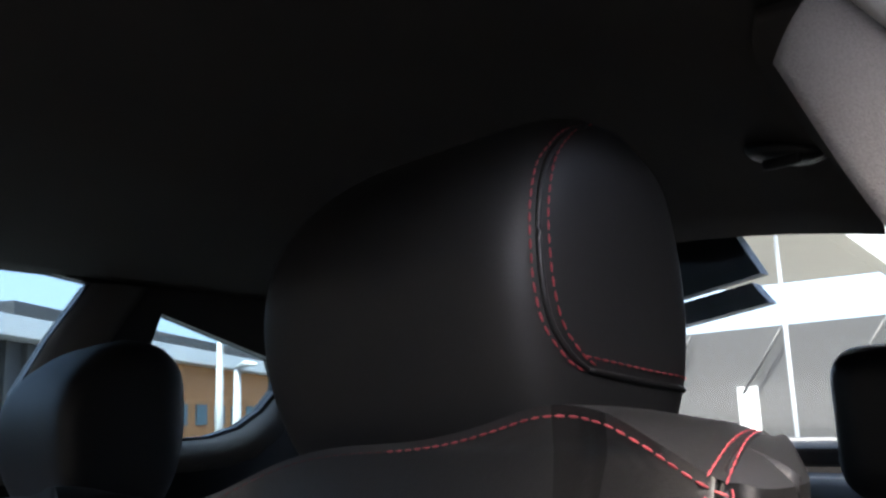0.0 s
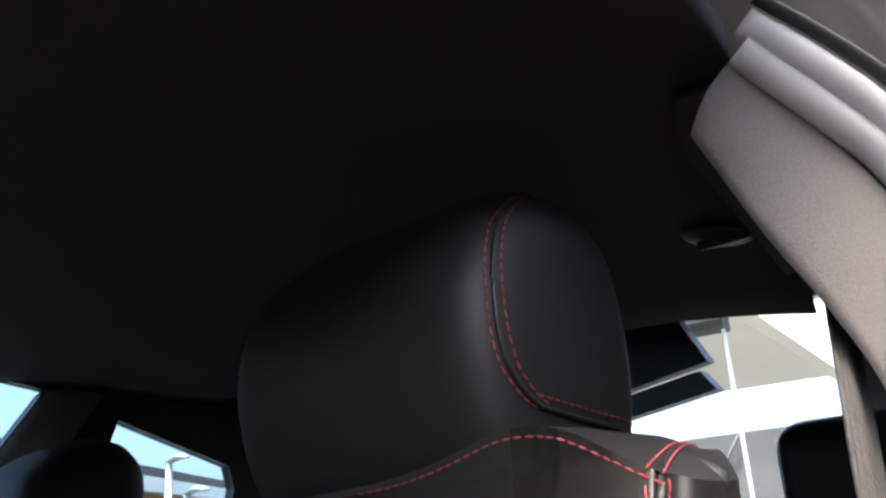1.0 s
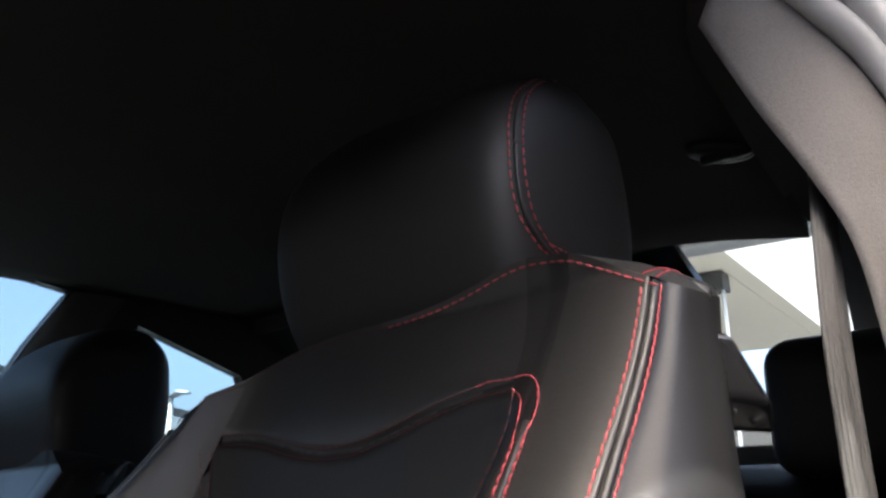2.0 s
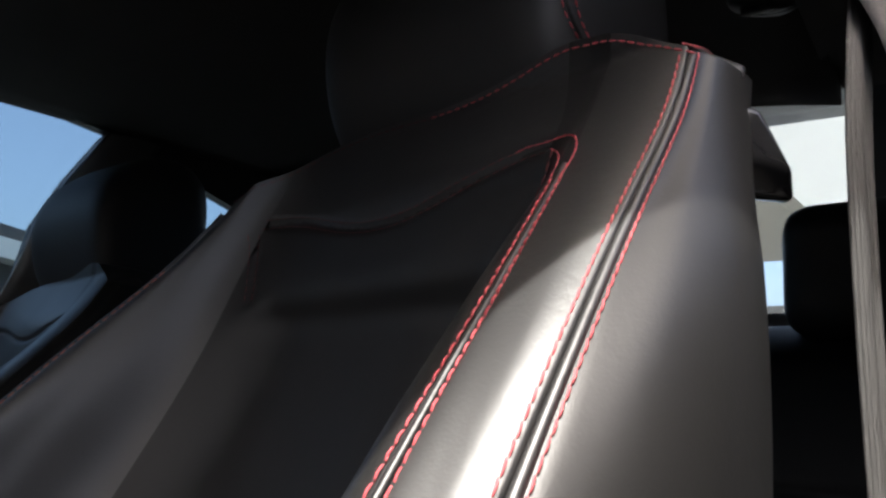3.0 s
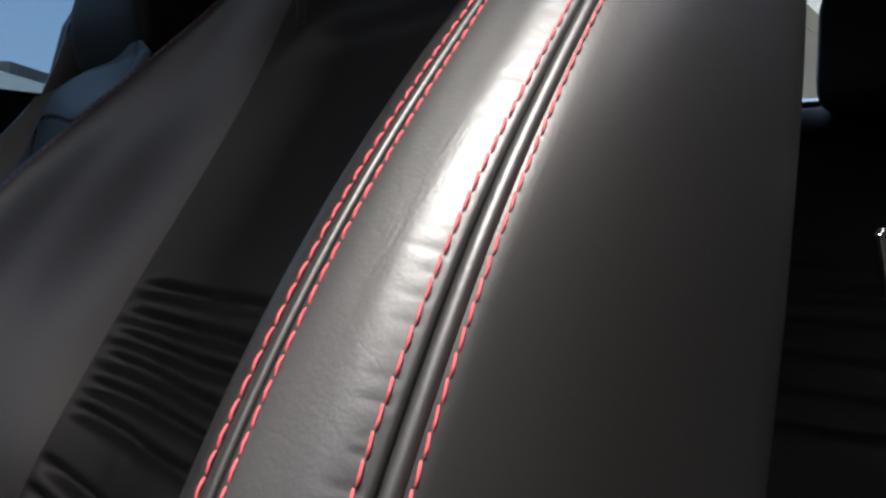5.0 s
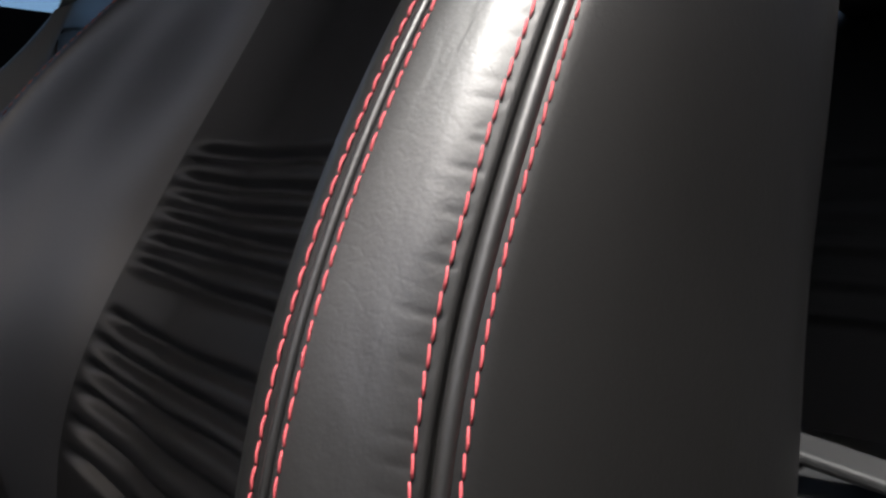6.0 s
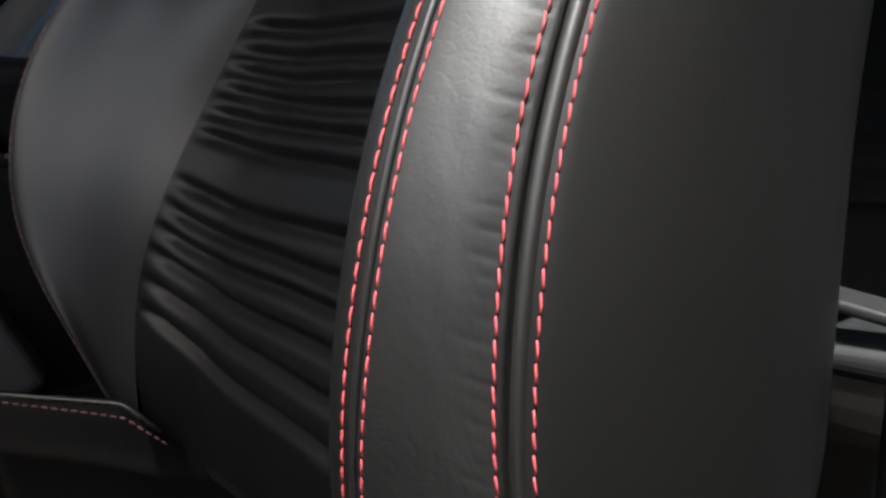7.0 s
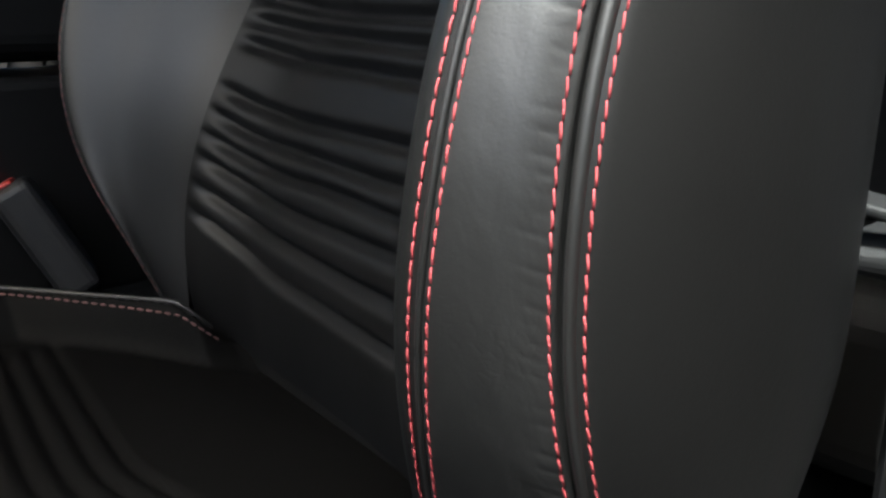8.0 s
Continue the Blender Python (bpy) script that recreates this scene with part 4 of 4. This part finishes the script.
def rear_back(x0, x1):
    rows = []
    for z in np.linspace(0.42, 1.02, 90):
        row = []
        for k in np.linspace(0, 1, 40):
            x = x0 + (x1 - x0) * k
            y = 0.80 + 0.30 * (z - 0.42) + 0.05 * abs(2 * k - 1) ** 4 - 0.03 + 0.06 * max(0, (z - 0.96) / 0.06) ** 2
            for zc in (0.62, 0.66, 0.70, 0.74, 0.78, 0.82):
                y += 0.006 * math.exp(-(((z - zc) / 0.005) ** 2)) * min(1, min(k, 1 - k) / 0.1)
            row.append((x, y, z))
        rows.append(row)
    return rows


part("backrest", mesh_of("backrest", *thick_sheet(rear_back(-0.33, 0.28), 0.10, (0, 1, 0)), LEATHER_IN), rear)
part("backrest", mesh_of("backrest", *thick_sheet(rear_back(-1.04, -0.37), 0.10, (0, 1, 0)), LEATHER_IN), rear)
part("cushion", box("cushion", (-1.05, 0.52, 0.30), (0.29, 0.86, 0.505), LEATHER, 0.05, 5), rear)


def rear_headrest(x):
    bm = bmesh.new()
    bmesh.ops.create_cube(bm, size=1.0)
    for v in bm.verts:
        v.co = Vector((x + v.co.x * 0.27, 0.985 + v.co.y * 0.10, 1.085 + v.co.z * 0.17))
    bmesh.ops.bevel(bm, geom=bm.edges[:], offset=0.042, segments=6, affect="EDGES", profile=0.55)
    me = bpy.data.meshes.new("headrest")
    bm.to_mesh(me)
    bm.free()
    me.materials.append(LEATHER)
    for p in me.polygons:
        p.use_smooth = True
    return me


part("headrest", rear_headrest(0.10), rear, "rounded black rear headrest")
part("headrest", rear_headrest(-0.80), rear, "rounded black rear headrest")

# ---- outside ----
ground = structure("ground", mesh_of("ground", *grid([[(x, y, 0.0) for x in (-400, -60, -10, 10, 60, 400)] for y in (-400, -60, -10, 10, 60, 400)]), ASPHALT), "grey asphalt car park")


def far(bearing, dist, z):
    b = radians(bearing)
    return Vector((-math.sin(b) * dist + 0.36, math.cos(b) * dist - 0.06, z))


# orange building with its white fascia
shop = thing("shop_building", "orange brown single storey building with a white fascia", "building", at=far(62, 30, 0))
fa, fb = Vector((-8.85, 0.35, 0)), Vector((-23.4, 19.55, 0))
run = (fb - fa).normalized()
side = Vector((-run.y, run.x, 0))
if side.dot(fa) < 0:
    side = -side


def wall_box(name, s0, s1, d0, d1, z0, z1, mat):
    """A block of the building: s along the front, d behind it."""
    p = [fa + run * s + side * d for s, d in ((s0, d0), (s1, d0), (s1, d1), (s0, d1))]
    verts = [(q.x, q.y, z) for z in (z0, z1) for q in p]
    return mesh_of(name, verts, [(0, 1, 2, 3), (4, 5, 6, 7), (0, 1, 5, 4), (1, 2, 6, 5), (2, 3, 7, 6), (3, 0, 4, 7)], mat, False)


L = (fb - fa).length
part("wall", wall_box("wall", 7.6, L + 6, 0, 12, 0, 2.34, ORANGE), shop)
# wall below the fascia, coloured dark for the shade it lies in
part("shopfront", wall_box("shopfront", -4, 7.59, 0.1, 12, 0, 2.34, DARKROOF_SHADE), shop, "shopfront darkened for shade behind slim mullions")
for k in range(24):
    part("mullion", wall_box("mullion", -3.8 + 0.47 * k, -3.72 + 0.47 * k, 0.02, 0.098, 0, 2.34, GREYWALL), shop)
part("fascia", wall_box("fascia", -4.5, L + 6, -0.25, 0.2, 2.36, 2.63, FASCIA), shop, "white fascia board")
part("roof", wall_box("roof", 5.5, L + 6, 0.5, 12, 2.64, 3.0, DARKROOF_SHADE), shop)
for k in range(15):
    s = 7.9 + k * 0.95
    part("window", wall_box("window", s, s + 0.5, -0.04, 0.05, 1.18, 1.58, SHOPGLASS), shop)

# grey building behind the car
hall = thing("grey_hall", "grey clad hall with light diagonal braces", "building", at=(-16, 26, 0))
part("wall", box("wall", (-26, 26, 0), (2, 36, 3.6), GREYWALL, 0.0), hall)
for k in range(9):
    x = -24 + k * 3.0
    part("brace", tube("brace", [(x, 25.8, 1.6), (x + 1.4, 25.8, 3.5)], 0.05, GREYWALL, 6), hall)
part("door_panel", box("door_panel", (-12.2, 25.8, 0.4), (-11.6, 25.98, 1.8), FASCIA, 0.0), hall)
# cream canopy over the yard behind, its long side edge running away from the car
canopy = thing("canopy", "cream canopy with a deep sunlit fascia on slim posts", "canopy", at=(-6, 12, 0))
edge_a, edge_b = Vector((-2.4, 4.3, 0)), Vector((-5.0, 21.0, 0))
along = (edge_b - edge_a).normalized()
inward = Vector((-along.y, along.x, 0))


def canopy_block(name, s0, s1, d0, d1, z0, z1, mat):
    """A block of the canopy: s along its side edge, d in from that edge."""
    p = [edge_a + along * s + inward * d for s, d in ((s0, d0), (s1, d0), (s1, d1), (s0, d1))]
    return mesh_of(name, [(q.x, q.y, z) for z in (z0, z1) for q in p], [(0, 1, 2, 3), (4, 5, 6, 7), (0, 1, 5, 4), (1, 2, 6, 5), (2, 3, 7, 6), (3, 0, 4, 7)], mat, False)


part("soffit", canopy_block("soffit", 3.6, 11.0, 0.25, 4.0, 3.26, 3.40, CREAM), canopy)
part("fascia", canopy_block("fascia", 3.6, 17.0, 0.0, 0.22, 3.24, 6.2, CREAM), canopy, "tall cream fascia in full sun")
part("beam", canopy_block("beam", 4.6, 4.9, 0.25, 4.0, 3.05, 3.25, GREYWALL), canopy, "grey beam under the soffit")
part("post", tube("post", [(-3.4, 8.9, 0), (-3.4, 8.9, 3.3)], 0.022, FASCIA, 10), canopy, "slim white post")


def lamp_post(p, h):
    ob = thing("lamp_post", "slim pale street lamp post", "street lamp", "lamp posts", at=p)
    part("pole", tube("pole", [p, p + Vector((0, 0, h))], [0.08, 0.05], STEEL, 10), ob)
    part("lamp_head", tube("lamp_head", [p + Vector((0, 0, h)), p + Vector((0.25, 0, h + 0.05)), p + Vector((0.5, 0, h + 0.02))], [0.06, 0.09, 0.05], STEEL, 8, 0.5), ob)


lamp_post(far(58.8, 14, 0), 2.5)
lamp_post(far(57.7, 13, 0), 1.95)

# windscreen pillars and dash close the front of the cabin
structure("dashboard", box("dashboard", (-1.08, -1.25, 0.45), (0.30, -0.78, 0.92), PLASTIC, 0.06, 4), "black dashboard")
structure("pillar_front", tube("pillar_front", [(0.32, -1.42, 0.96), (0.28, -1.04, 1.19), (0.25, -0.67, 1.415)], 0.028, PLASTIC, 8), "black front pillar")
structure("pillar_front", tube("pillar_front", [(-1.10, -1.42, 0.96), (-1.06, -0.67, 1.415)], 0.045, PLASTIC, 8), "black front pillar")
structure("rail_near", tube("rail_near", [(roof_edge(y) - 0.02, y, 1.405 - 0.07 * max(0, y) - 0.05 * max(0, -y)) for y in np.linspace(-0.67, 0.33, 24)], 0.018, PLASTIC, 8), "black roof rail")

# the open front door on its front hinges, unseen, added to block low light
front_door = thing("front_door", "unseen open front car door with a black lining", "car door", at=(0.36, -0.98, 0.5))
swing = Matrix.Translation((0.36, -0.98, 0)) @ Euler((0, 0, radians(-82))).to_matrix().to_4x4()
part("door_lining", box("door_lining", (-0.05, 0.0, 0.32), (0.02, 1.18, 0.98), PLASTIC, 0.03, 3, swing), front_door)
part("door_skin", box("door_skin", (0.024, 0.0, 0.28), (0.10, 1.20, 0.96), PAINT, 0.03, 3, swing), front_door, "white painted door skin")
part("arm_rest", box("arm_rest", (-0.11, 0.25, 0.62), (-0.048, 0.85, 0.70), LEATHER, 0.02, 3, swing), front_door)

# unseen walls added to block sky light on side panel, cushion and headrest
structure("shade_wall", box("shade_wall", (0.66, -0.30, 0.0), (0.80, 7.0, 1.6), SHADEWALL, 0.02), "unseen low dark wall added to block sky light")
structure("shade_wall", box("shade_wall", (0.98, -0.90, 0.0), (1.08, -0.31, 1.6), SHADEWALL, 0.02), "unseen low dark wall added to block sky light")
structure("shade_wall", box("shade_wall", (-9.0, -6.2, 0.0), (7.0, -6.0, 3.0), GREYWALL, 0.02), "unseen grey wall added to block low front sky")


# foot of the door pillar, with a ledge over a rounded cover
ledge_turn = Matrix.Translation((0.27, 0.285, 0.631)) @ Euler((0, radians(7), 0)).to_matrix().to_4x4()
structure("pillar_foot", box("pillar_foot", (-0.075, -0.024, -0.004), (0.06, 0.012, 0.004), SILLTRIM, 0.003, 3, ledge_turn), "grey ledge on the door pillar's foot")
foot = box("sill_cover", (0.190, 0.262, 0.594), (0.330, 0.350, 0.624), SILLTRIM, 0.013, 5)
for v in foot.vertices:
    v.co.z -= max(0.0, 0.225 - v.co.x) * (v.co.z - 0.594) * 16
structure("sill_cover", foot, "rounded grey sill cover")
structure("pillar_lower", box("pillar_lower", (0.235, 0.30, 0.24), (0.335, 0.37, 0.60), PLASTIC, 0.015, 3), "black lower door pillar trim")
# door sill, added to stop light bounced off the ground, and windscreen
structure("sill_near", box("sill_near", (0.31, -1.1, 0.20), (0.43, 0.36, 0.36), CARPET, 0.02, 3), "black door sill")
wind = structure("window_5", slab("window_5", [[(-1.06, -0.68, 1.44), (0.24, -0.68, 1.44), (0.31, -1.50, 0.95), (-1.12, -1.50, 0.95)]], 0.005, WINDSCREEN), "windscreen tinted to warm the cabin light")
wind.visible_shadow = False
structure("bulkhead", box("bulkhead", (-1.14, -1.62, 0.2), (0.36, -1.56, 0.97), PLASTIC, 0.0), "black front bulkhead")
